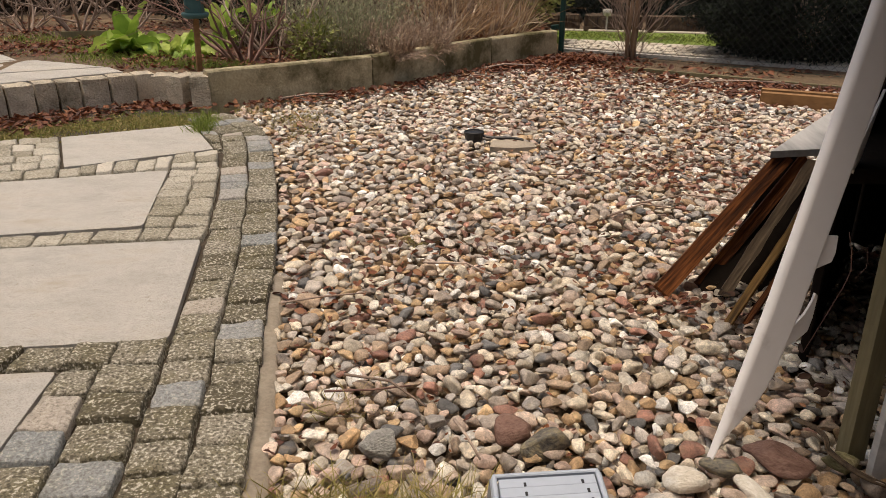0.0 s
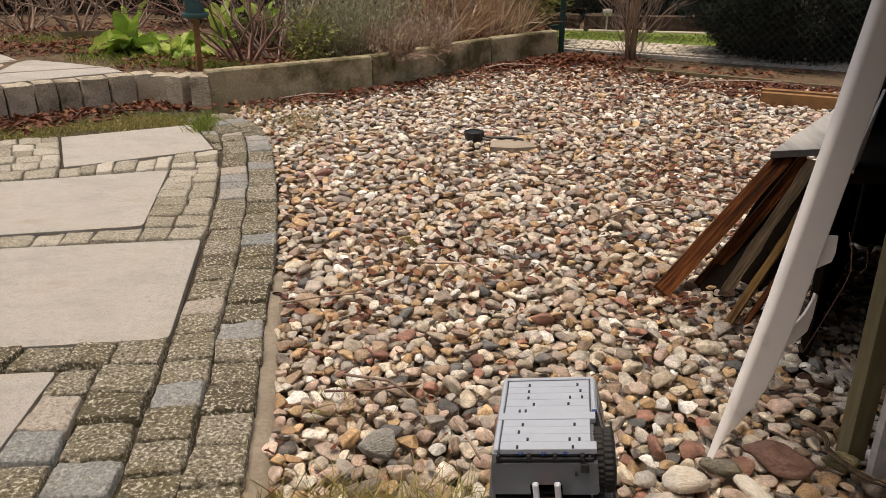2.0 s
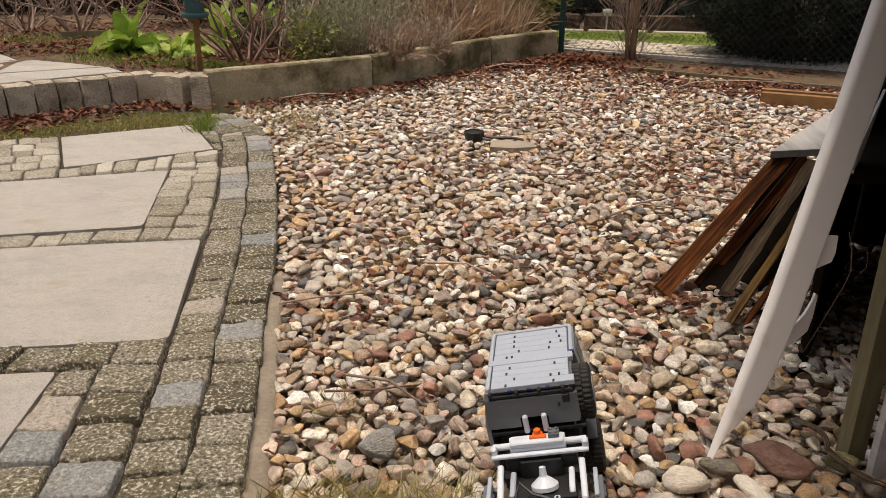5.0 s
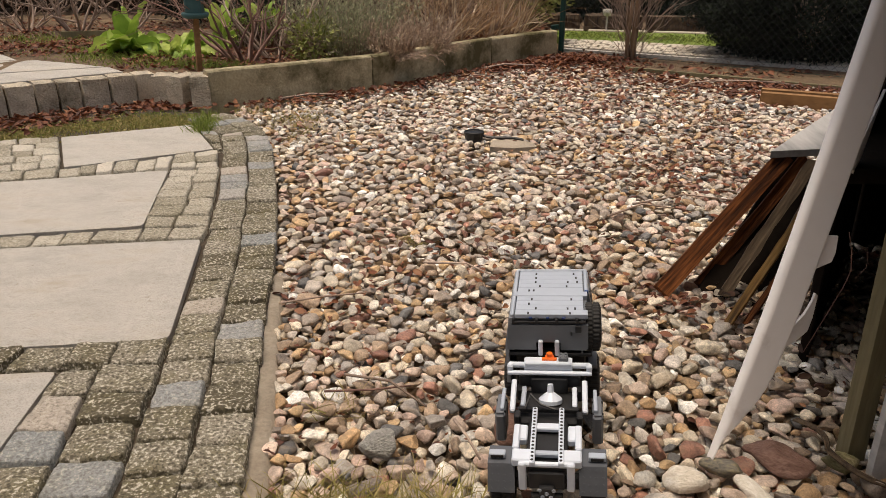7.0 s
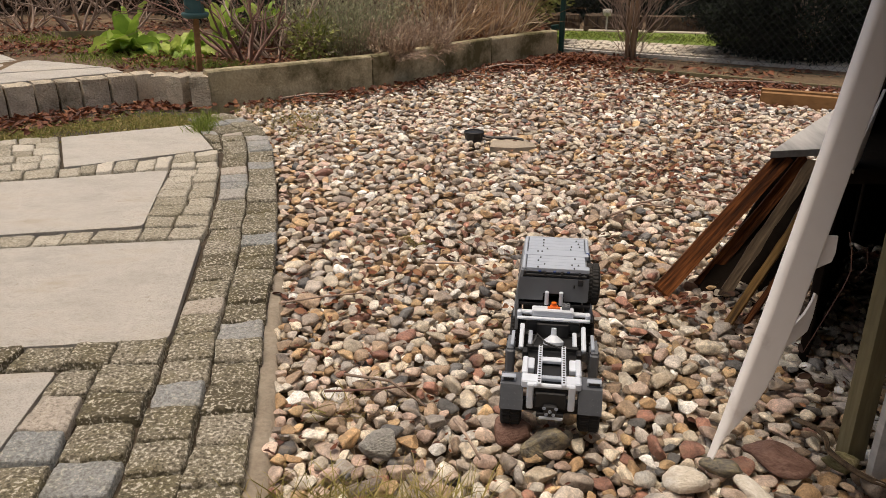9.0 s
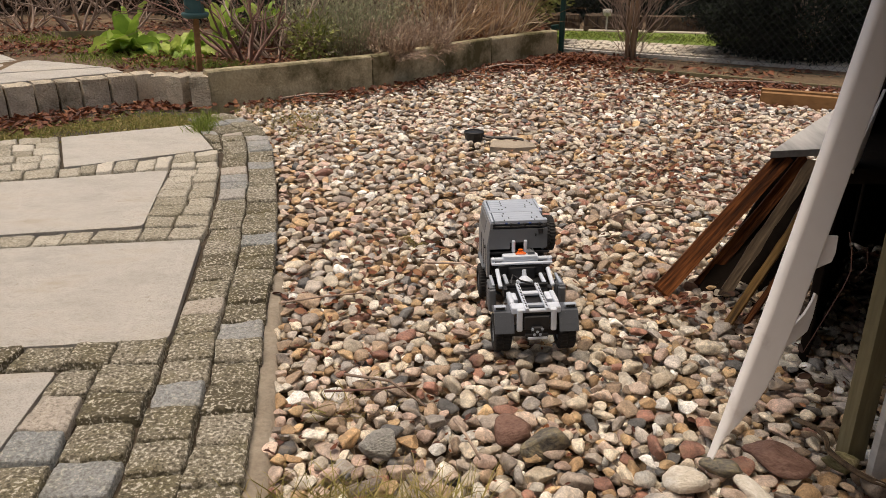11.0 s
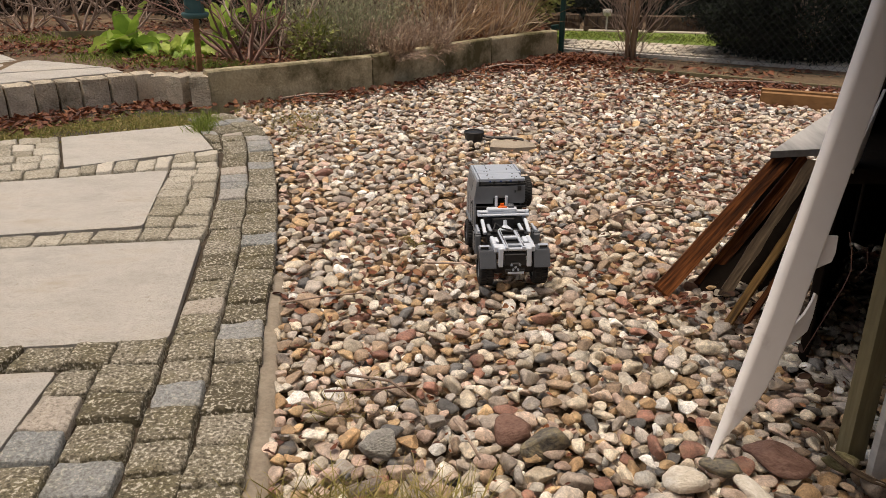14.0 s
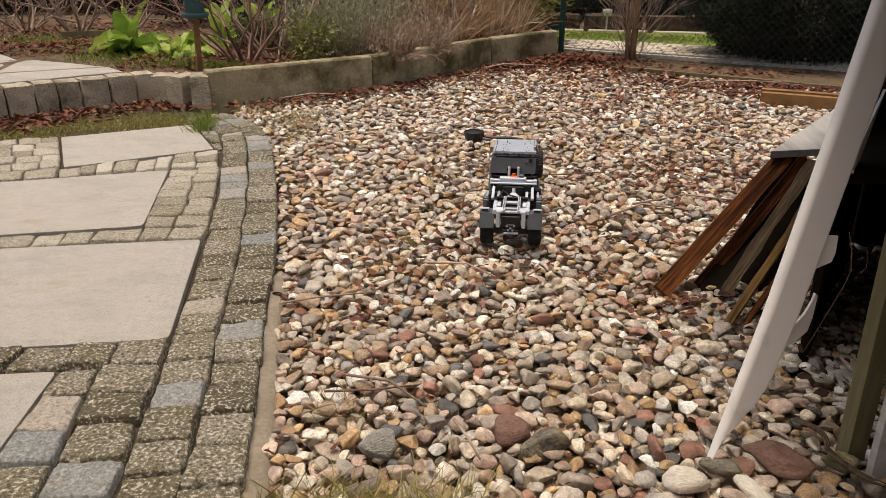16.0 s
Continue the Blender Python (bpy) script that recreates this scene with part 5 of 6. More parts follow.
litter("leaf_fragments", [(0.3, 2.2, 0.5, 0.6), (0.1, 1.5, 0.3, 0.4), (0.5, 3.2, 0.7, 0.6), (-0.1, 1.3, 0.2, 0.3)], 450, 0.015, DEAD_LEAF, 97, "small red-brown bits of dead leaves between the pebbles", lambda x, y: -0.006 if inside_gravel(x, y) else None)


# leaf colour taken near-black to deepen the shade under the store
SHADED_LEAF = leaf_material("shade_dark_leaves", [(0.0, (0.010, 0.005, 0.003)), (0.6, (0.035, 0.017, 0.009)), (0.9, (0.07, 0.03, 0.014)), (1.0, (0.25, 0.08, 0.02))], 0.8, 0.0)
litter("dead_leaves", [(0.74, 1.30, 0.05, 0.07), (0.76, 1.45, 0.08, 0.08), (0.80, 1.3, 0.06, 0.1), (0.73, 1.56, 0.05, 0.06), (0.68, 1.63, 0.04, 0.04), (0.95, 1.62, 0.10, 0.10), (0.88, 1.46, 0.07, 0.07), (1.0, 1.45, 0.1, 0.1)], 130, 0.024, SHADED_LEAF, 98, "dead leaves under the wood store, coloured near-black for its shade", lambda x, y: 0.012 if x > 0.55 and inside_gravel(x, y) else None)


def grass(name, places, count, ln, w, mat, seed, label, z=0.0, bend=0.8, lean=0.5):
    r = random.Random(seed)
    b = Build()
    for _ in range(count):
        x, y, sx, sy = r.choice(places)
        p = Vector((r.gauss(x, sx), r.gauss(y, sy), z))
        add_blade(b, p, Vector((r.gauss(0, lean), r.gauss(0, lean), 1)), ln * r.uniform(0.4, 1.15), w * r.uniform(0.6, 1.2), bend * r.uniform(0, 1.3), r)
    tagged(part(name, b, mat), label, "grass", "", "stuff")


grass("grass", [(-1.32, 3.56, 0.10, 0.05), (-1.55, 3.50, 0.12, 0.06), (-1.75, 3.32, 0.10, 0.06), (-1.20, 3.62, 0.06, 0.05), (-1.9, 3.2, 0.1, 0.06), (-1.42, 3.66, 0.1, 0.05), (-1.5, 3.4, 0.15, 0.05), (-1.25, 3.48, 0.08, 0.04)], 1900, 0.020, 0.004, GRASS, 101, "short mossy grass before the stone blocks", 0.005)
grass("moss", [(-1.32, 3.56, 0.12, 0.06), (-1.55, 3.50, 0.13, 0.07), (-1.75, 3.32, 0.12, 0.08), (-1.9, 3.2, 0.12, 0.08), (-1.5, 3.4, 0.15, 0.05), (-1.25, 3.48, 0.08, 0.04)], 6500, 0.016, 0.005, DRY_GRASS, 108, "yellowish moss and dry grass before the stone blocks", 0.008)
grass("grass", [(-1.045, 3.30, 0.03, 0.05), (-1.07, 3.42, 0.03, 0.03)], 420, 0.075, 0.003, GRASS, 102, "tuft of yellow-green grass at the corner of the slab", 0.02)
grass("grass", [(-0.13, 0.90, 0.06, 0.03), (-0.22, 0.92, 0.05, 0.03), (-0.05, 0.91, 0.05, 0.02), (0.0, 0.90, 0.03, 0.02)], 800, 0.085, 0.0022, DRY_GRASS, 103, "half-dry grass tuft growing between the pebbles", -0.01, 1.0, 0.8)
grass("grass", [(-0.75, 3.55, 0.06, 0.08), (-0.62, 3.35, 0.04, 0.12), (-0.95, 3.80, 0.08, 0.03), (-0.66, 3.65, 0.06, 0.05)], 520, 0.03, 0.003, DRY_GRASS, 104, "sparse green weeds at the rim of the pebbles", 0.0)
grass("grass", [(-0.12, 1.22, 0.05, 0.04), (-0.2, 1.18, 0.03, 0.02), (-0.1, 2.0, 0.02, 0.02)], 70, 0.05, 0.002, DRY_GRASS, 105, "few dry blades of grass among the pebbles", 0.0, 1.0, 1.0)
grass("grass", [(lerp2((1.1, 6.88), (3.8, 5.95), t / 9)[0], lerp2((1.1, 6.88), (3.8, 5.95), t / 9)[1], 0.2, 0.14) for t in range(10)], 5000, 0.035, 0.006, GRASS, 106, "short green lawn grass", 0.01)
grass("weeds", [(-2.5, 5.2, 0.12, 0.06), (-2.75, 5.5, 0.2, 0.1), (-1.9, 4.6, 0.2, 0.08), (-1.55, 4.35, 0.2, 0.05), (-1.25, 4.28, 0.15, 0.05), (-2.2, 4.9, 0.2, 0.1)], 2200, 0.05, 0.005, GRASS, 107, "low yellow-green weeds in the bed", BED)


def twig(points, rad, mat, label):
    tagged(part("twig", Build().tube(points, [rad * (1 - 0.5 * i / len(points)) for i in range(len(points))], 6), mat, smooth=True), label, "twig", "fallen twigs")


def build_small_things():
    twig([(1.24, 4.25, 0.02), (1.44, 4.42, 0.035), (1.66, 4.50, 0.03), (1.95, 4.46, 0.03)], 0.0045, BARK, "long grey fallen twig on the pebbles")
    twig([(1.55, 4.60, 0.02), (1.8, 4.50, 0.03), (2.05, 4.40, 0.02)], 0.004, BARK, "grey fallen twig beside the timber")
    twig([(-0.19, 1.28, 0.02), (-0.10, 1.24, 0.03), (-0.03, 1.17, 0.02)], 0.003, BARK, "thin brown fallen twig on the pebbles")
    twig([(0.02, 1.13, 0.02), (0.04, 1.06, 0.035), (0.06, 1.02, 0.02)], 0.003, BARK, "thin brown fallen twig on the pebbles")
    twig([(-0.85, 4.02, 0.02), (-0.70, 4.10, 0.03), (-0.55, 4.13, 0.02)], 0.006, BARK, "grey fallen twig at the foot of the wall")
    twig([(0.25, 5.02, 0.02), (0.40, 5.10, 0.035), (0.6, 5.15, 0.02)], 0.007, BARK, "grey fallen twig at the foot of the wall")
    twig([(0.50, 2.20, 0.015), (0.62, 2.27, 0.03), (0.72, 2.26, 0.02)], 0.004, BARK, "thin brown fallen twig on the pebbles")
    twig([(0.655, 1.14, 0.34), (0.662, 1.14, 0.30), (0.655, 1.14, 0.27), (0.63, 1.13, 0.22), (0.60, 1.12, 0.16)], 0.0010, RED_BARK, "thin pinkish dried root hanging by the post")
    twig([(0.64, 1.13, 0.37), (0.655, 1.135, 0.33), (0.675, 1.13, 0.345), (0.68, 1.13, 0.31), (0.665, 1.13, 0.29)], 0.0007, RED_BARK, "thin pale curled root hanging by the post")
    twig([(-0.38, 1.60, 0.015), (-0.28, 1.61, 0.028), (-0.17, 1.65, 0.02)], 0.0028, BARK, "thin brown fallen twig on the pebbles")
    twig([(-0.05, 1.83, 0.02), (0.06, 1.80, 0.03), (0.13, 1.74, 0.02)], 0.0032, BARK, "thin brown fallen twig on the pebbles")
    twig([(0.60, 2.30, 0.02), (0.78, 2.36, 0.032), (0.95, 2.33, 0.02)], 0.0035, BARK, "long grey fallen twig on the pebbles")
    twig([(-0.22, 1.22, 0.02), (-0.13, 1.21, 0.03), (-0.06, 1.24, 0.02)], 0.0025, RED_BARK, "thin reddish fallen twig on the pebbles")
    twig([(0.33, 2.62, 0.02), (0.45, 2.60, 0.03), (0.58, 2.66, 0.02)], 0.0035, BARK, "thin brown fallen twig on the pebbles")
    curl = Build()
    n = 14
    for i in range(n + 1):
        t = i / n
        c = Vector((0.612 + 0.022 * math.sin(min(t, 0.5) * 5) + 0.16 * max(0, t - 0.5) ** 1.3, 1.125 - 0.145 * min(1, t * 1.25) - 0.12 * max(0, t - 0.8), 0.02 + 0.008 * math.sin(t * 5)))
        for a in range(6):
            q = -1.1 + 2.2 * a / 5
            curl.v.append(tuple(c + Vector((math.sin(q) * 0.007, math.sin(q) * 0.004, 0.008 * (1 - math.cos(q))))))
    curl.f = [(i * 6 + a, i * 6 + a + 1, i * 6 + 7 + a, i * 6 + 6 + a) for i in range(n) for a in range(5)]
    ob = tagged(part("bark_strip", curl, OLD_WOOD, smooth=True), "curled strip of brown bark by the post", "bark")
    ob.modifiers.new("thickness", "SOLIDIFY").thickness = 0.004
    # the larger stones that lie on the bed
    for x, y, z, sx, sy, sz, rz, seed, mat, label in ((-0.108, 1.075, 0.006, 0.043, 0.036, 0.026, 30, 2, STONE_GREY, "large rough grey granite stone on the pebbles"),
                                                       (0.122, 1.122, 0.008, 0.050, 0.033, 0.028, 20, 5, STONE_RED, "large reddish-brown stone on the pebbles"),
                                                       (0.168, 1.078, 0.008, 0.046, 0.034, 0.030, -10, 9, STONE_DARK, "large dark flint stone with yellowish patches"),
                                                       (0.553, 1.040, 0.006, 0.060, 0.038, 0.022, -30, 14, STONE_RED, "flat red-brown stone beside the white panel"),
                                                       (0.382, 0.985, 0.006, 0.042, 0.028, 0.026, 5, 17, STONE_PALE, "large pale cream stone on the pebbles"),
                                                       (0.485, 0.955, 0.004, 0.045, 0.024, 0.018, -60, 19, STONE_PALE, "white veined stone on the pebbles"),
                                                       (0.455, 1.015, 0.006, 0.040, 0.018, 0.016, -25, 7, STONE_DARK, "black shiny stone at the tip of the panel"),
                                                       (0.648, 1.025, 0.012, 0.036, 0.024, 0.022, -30, 11, STONE_MOSS, "mossy olive stone at the foot of the post")):
        sv, sf = pebble_shape(seed, 3)
        b = Build()
        b.v, b.f = [tuple(map(float, p)) for p in sv], [tuple(map(int, f)) for f in sf]
        ob = part("large_stone", b, mat, smooth=True, at=pose(x, y, z, 0, 0, rz) @ Matrix.Diagonal((sx, sy, sz, 1)))
        tagged(ob, label, "stone", "large stones on the pebbles")


STONE_GREY = surface("grey_granite_stone", [(0.3, (0.22, 0.21, 0.19)), (0.5, (0.36, 0.35, 0.32)), (0.7, (0.5, 0.48, 0.44))], 0.85, 8, 2, 0.6, 0.05)
STONE_RED = surface("red_brown_stone", [(0.3, (0.111, 0.055, 0.039)), (0.5, (0.187, 0.102, 0.076)), (0.75, (0.264, 0.162, 0.128))], 0.6, 8, 2, 0.3, 0.05)
STONE_DARK = surface("dark_flint", [(0.35, (0.035, 0.034, 0.034)), (0.5, (0.14, 0.125, 0.10)), (0.7, (0.33, 0.27, 0.15))], 0.5, 5, 1.5, 0.3, 0.05)
STONE_PALE = surface("pale_cream_stone", [(0.3, (0.52, 0.45, 0.36)), (0.5, (0.68, 0.62, 0.53)), (0.7, (0.8, 0.76, 0.7))], 0.7, 6, 2, 0.4, 0.05)
STONE_MOSS = surface("mossy_stone", [(0.3, (0.10, 0.09, 0.035)), (0.5, (0.22, 0.19, 0.09)), (0.7, (0.33, 0.27, 0.17))], 0.85, 6, 2, 0.5, 0.05)
build_small_things()


def build_bird_feeder():
    f = thing("bird_feeder", pose(-1.305, 4.17, BED), "teal plastic bird feeder on a wooden stake in the bed", "bird feeder")
    st = Build()
    plank(st, (0, 0, -0.04), (0.012, 0, 0.275), 0.026, 0.026, 30, 0.9, 0.002)
    part("stake", st, TIMBER, f, "brown wooden stake")
    part("tray", Build().lathe([(0, 0.270), (0.05, 0.270), (0.066, 0.276), (0.071, 0.292), (0.066, 0.300), (0.058, 0.288), (0, 0.286)], 20, Matrix.Translation((0.012, 0, 0))), TEAL, f, "round teal tray", smooth=True)
    part("body", Build().box(0.012, 0, 0.375, 0.085, 0.085, 0.18, 0.012), TEAL, f)
    part("roof", Build().lathe([(0.095, 0.46), (0.09, 0.475), (0.0, 0.54)], 16, Matrix.Translation((0.012, 0, 0))), TEAL, f)
    b = Build()
    plank(b, (-2.66, 5.52, BED + 0.03), (-2.34, 5.58, BED + 0.03), 0.02, 0.05, 0, 1, 0.003, 3)
    tagged(part("bed_plank", b, GREEN_WOOD), "short pale green edging plank in the bed", "edging board")


build_bird_feeder()


# ---- the model truck ----
TYRE_R, TYRE_W = 0.0408, 0.036


def build_wheel(name, parent, x, y, z, out, width=TYRE_W):
    """A chunky treaded tyre on a grey rim, its axle along x; out is the side that faces outwards."""
    w = new(name)
    w.parent = parent
    w.matrix_basis = pose(x, y, z)
    turn = Matrix.Rotation(radians(90), 4, "Y")
    t = Build()
    hw = width / 2
    prof = [(0.024, -hw), (0.033, -hw), (0.0375, -hw + 0.002), (0.039, -hw + 0.004), (0.039, -0.0015), (0.0385, 0), (0.039, 0.0015), (0.039, hw - 0.004), (0.0375, hw - 0.002), (0.033, hw), (0.024, hw)]
    n, m = 136, len(prof)
    for k in range(n):
        a = 2 * math.pi * k / n
        for i, (rad, x) in enumerate(prof):
            raised = (k + (2 if x > 0 else 0)) % 4 < 2
            rad += (0.0018 if raised else 0.0002) if i in (3, 4, 6, 7) else ((0.0008 if raised else 0.0) if i in (2, 8) else 0)
            t.v.append((x, -math.sin(a) * rad, math.cos(a) * rad))
    t.f = [(k * m + i, k * m + (i + 1) % m, (k + 1) % n * m + (i + 1) % m, (k + 1) % n * m + i) for k in range(n) for i in range(m)]
    part("tyre", t, RUBBER, w, "black rubber tyre with block tread")
    r = Build()
    r.lathe([(0.0, out * 0.006), (0.007, out * 0.010), (0.010, out * 0.004), (0.019, out * 0.003), (0.0215, out * 0.013), (0.0245, out * 0.015), (0.0245, -out * 0.014), (0.0, -out * 0.014)], 20, turn)
    for k in range(6):
        a = 2 * math.pi * k / 6
        r.box(out * 0.006, 0, 0.0135, 0.005, 0.005, 0.014, 0.001, Matrix.Rotation(a, 4, "X"))
    part("rim", r, SIDE_SHADE_RIM_GREY, w, "grey plastic rim", smooth=False)
    return w


def beam(b, x, y, z, ln, axis="y", w=0.0078, h=0.0078, m=None):
    """A lift beam with round holes marked as shallow rings along it."""
    if axis == "y":
        b.box(x, y, z, w, ln, h, 0.0015, m)
    elif axis == "x":
        b.box(x, y, z, ln, w, h, 0.0015, m)
    else:
        b.box(x, y, z, w, h, ln, 0.0015, m)


def holes(parent, xs, ys, z, up=(0, 0, 1)):
    """Dark pin holes on a beam."""
    q = Vector(up).to_track_quat("Z", "Y").to_matrix().to_4x4()
    for x in xs:
        for y in ys:
            b = Build().lathe([(0.0, 0.0003), (0.0017, 0.0003), (0.0020, 0.0005), (0.0023, 0.0)], 8, q)
            part("pin_hole", b, BLACK, parent, at=pose(x, y, z))


def build_truck():
    truck = thing("model_truck", Matrix(), "radio-controlled grey building-brick truck with a bare rear chassis, driving over pebbles", "toy truck")
    # cab
    cab = Build()
    cab.box(0, 0.275, 0.112, 0.118, 0.150, 0.066, 0.003)
    cab.box(0, 0.285, 0.175, 0.112, 0.135, 0.06, 0.003)
    cab = part("cab_core", cab, BLACK, truck, "black inner frame of the cab")
    roof = Build().box(0, 0.272, 0.2075, 0.120, 0.158, 0.006, 0.001)
    roof = part("roof", roof, DARK_GREY, truck)
    ys = [0.1975 + 0.0158 * i for i in range(11)]
    for i, y in enumerate(ys[:10]):
        x0, x1 = -0.0555, (0.0555 if i not in (0, 4) else 0.0625)
        if i == 4:
            x0 = -0.0625
        b = Build().box((x0 + x1) / 2, y, 0.2142 + (0.0008 if i == 4 else 0), x1 - x0, 0.0156, 0.0078, 0.0006)
        part("roof_beam", b, MID_GREY, roof)
        hx = ((-0.034, 0.034), (-0.022, 0.03, 0.042), (-0.034,), (-0.03, 0.036), (), (-0.036, -0.028), (-0.018, 0.028), (-0.026, 0.03, 0.046), (-0.026, 0.044), (-0.026, 0.04))[i]
        for x in hx:
            q = Build().box(0, 0, 0, 0.0030, 0.0062, 0.0012, 0.0003)
            part("pin_hole", q, BLACK, roof, at=pose(x, y - 0.004, 0.2184))
    for s, y0, y1 in ((-1, 0.190, 0.355), (1, 0.272, 0.355)):
        b = Build().box(s * 0.0605, (y0 + y1) / 2, 0.2135, 0.006, y1 - y0, 0.009, 0.002)
        part("roof_rail", b, MID_GREY, roof)
    part("front_rail", Build().box(0, 0.3575, 0.2125, 0.125, 0.006, 0.008, 0.002), MID_GREY, roof)
    for x in (-0.03, -0.002, 0.024):
        part("pin", Build().box(x, 0.1895, 0.2115, 0.0055, 0.004, 0.004, 0.001), BLUE, roof, "blue connector pin")
    part("pin", Build().box(0.0615, 0.2705, 0.217, 0.007, 0.006, 0.005, 0.001), BLUE, roof, "blue connector pin")
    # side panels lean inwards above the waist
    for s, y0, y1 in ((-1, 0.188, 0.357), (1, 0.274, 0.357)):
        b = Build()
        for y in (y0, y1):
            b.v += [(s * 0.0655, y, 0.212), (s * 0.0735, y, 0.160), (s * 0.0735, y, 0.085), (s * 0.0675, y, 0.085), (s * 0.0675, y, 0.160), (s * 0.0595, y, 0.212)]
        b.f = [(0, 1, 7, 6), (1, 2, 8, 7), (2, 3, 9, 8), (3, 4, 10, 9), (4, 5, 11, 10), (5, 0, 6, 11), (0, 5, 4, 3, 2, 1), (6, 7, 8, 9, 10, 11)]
        side = part("side_panel", b, SIDE_SHADE_RIM_GREY, truck)
        w = Build().box(0, 0, 0, 0.0012, (y1 - y0) * 0.5, 0.030, 0.0003)
        part("side_window", w, DARK_GREY, side, "dark grey side window panel", at=Matrix.Translation((s * 0.0697, y0 + (y1 - y0) * 0.6, 0.187)) @ Matrix.Rotation(-s * 0.153, 4, "Y"))
        part("door_handle", Build().box(s * 0.0745, y0 + 0.04, 0.145, 0.003, 0.014, 0.004, 0.001), BLACK, side, "black door handle")
        for k in range(3):
            part("seam", Build().box(s * 0.0738, y0 + (0.02, 0.062, 0.11)[k] * (y1 - y0) / 0.169, 0.122, 0.0012, 0.0012, 0.07, 0.0), BLACK, side)
    part("side_panel", Build().box(0.0535, 0.231, 0.175, 0.003, 0.083, 0.066, 0.001), DARK_GREY, truck, "recessed panel behind the spare wheel")
    # rear wall with a notch
    rear = Build()
    rear.prism([(-0.0700, 0.152), (-0.022, 0.152), (-0.022, 0.167), (0.018, 0.167), (0.018, 0.152), (0.060, 0.152), (0.063, 0.156), (0.063, 0.199), (-0.0665, 0.199), (-0.0700, 0.165)], (0, 0.007),
               Matrix.Translation((0, 0.194, 0)) @ Matrix.Rotation(radians(90), 4, "X"))
    rear = part("rear_wall", rear, DARK_GREY, truck, "dark bluish grey rear wall of the cab")
    ledge = Build()
    ledge.box(0, 0.1905, 0.2035, 0.118, 0.006, 0.005, 0.001)
    for x in (-0.058, -0.02, 0.012, 0.045):
        ledge.box(x, 0.1875, 0.2075, 0.005, 0.006, 0.009, 0.001)
    part("rear_ledge", ledge, BLACK, rear)
    clip = Build().box(0.047, 0.1855, 0.193, 0.010, 0.004, 0.013, 0.001).box(0.036, 0.1860, 0.184, 0.003, 0.003, 0.006, 0.0005)
    part("clip", clip, BLACK, rear)
    part("waist_strip", Build().box(0, 0.193, 0.142, 0.138, 0.010, 0.006, 0.001), BLACK, rear)
    front = Build().box(0, 0.360, 0.118, 0.142, 0.006, 0.065, 0.002)
    front = part("front_wall", front, MID_GREY, truck)
    part("windscreen", Build().box(0, 0.358, 0.182, 0.112, 0.004, 0.045, 0.001), DARK_GLASS, front, "dark windscreen")
    part("bumper", Build().box(0, 0.366, 0.072, 0.150, 0.012, 0.018, 0.003), DARK_GREY, truck)
    # spare wheel beside the cab
    spare = build_wheel("spare_wheel", truck, 0.0705, 0.231, 0.1720, 1, 0.028)
    # middle section: motor, crossbar, arms
    motor = Build()
    motor.lathe([(0, -0.039), (0.0118, -0.039), (0.0125, -0.036), (0.0125, 0.036), (0.0118, 0.039), (0, 0.039)], 20, Matrix.Translation((-0.002, 0.168, 0.1345)) @ Matrix.Rotation(radians(90), 4, "Y"))
    motor.box(-0.002, 0.165, 0.1425, 0.076, 0.020, 0.008, 0.002)
    motor = part("motor", motor, LIGHT_GREY, truck, "light grey drum motor", smooth=False)
    shaft = Build().lathe([(0, -0.066), (0.005, -0.066), (0.005, 0.066), (0, 0.066)], 12, Matrix.Translation((0, 0.168, 0.1345)) @ Matrix.Rotation(radians(90), 4, "Y"))
    part("shaft", shaft, LIGHT_GREY, motor)
    knob = Build().lathe([(0, 0), (0.0075, 0), (0.0075, 0.004), (0.005, 0.0045), (0.005, 0.010), (0, 0.0105)], 12, Matrix.Translation((0.000, 0.171, 0.146)))
    knob.box(0.0, 0.166, 0.1475, 0.024, 0.007, 0.004, 0.001)
    part("knob", knob, ORANGE, motor, "bright orange switch knob")
    plug = Build().box(0.0225, 0.168, 0.150, 0.0155, 0.0155, 0.0075, 0.001)
    for a in (-1, 1):
        for c in (-1, 1):
            plug.lathe([(0, 0), (0.0024, 0), (0.0024, 0.0018), (0, 0.0018)], 8, Matrix.Translation((0.0225 + a * 0.004, 0.168 + c * 0.004, 0.1537)))
    part("plug", plug, DARK_GREY, motor, "dark grey stacked plug with studs")
    for x in (-0.0145, 0.0125):
        part("upright", Build().box(x, 0.181, 0.160, 0.0076, 0.008, 0.028, 0.002), LIGHT_GREY, truck)
    part("crossbar", Build().box(0.0, 0.150, 0.131, 0.136, 0.0078, 0.0050, 0.0015), LIGHT_GREY, truck, "pale grey rod across the chassis")
    for s in (-1, 1):
        part("bracket", Build().box(s * 0.064, 0.157, 0.136, 0.009, 0.012, 0.014, 0.002), LIGHT_GREY, truck)
        arm = Build().box(s * 0.0565, 0.112, 0.112, 0.0085, 0.066, 0.009, 0.002, Matrix.Translation((0, 0.112, 0.112)) @ Matrix.Rotation(radians(14), 4, "X") @ Matrix.Translation((0, -0.112, -0.112)))
        part("side_arm", arm, LIGHT_GREY, truck)
        arm = Build().box(s * 0.0405, 0.118, 0.106, 0.0078, 0.052, 0.008, 0.002)
        part("inner_arm", arm, LIGHT_GREY if s > 0 else MID_GREY, truck)
        tank = Build().box(s * 0.0755, 0.098, 0.078, 0.016, 0.055, 0.052, 0.003).box(s * 0.0755, 0.098, 0.1055, 0.0125, 0.050, 0.004, 0.001)
        tank = part("side_tank", tank, DARK_GREY, truck, "dark grey box tank")
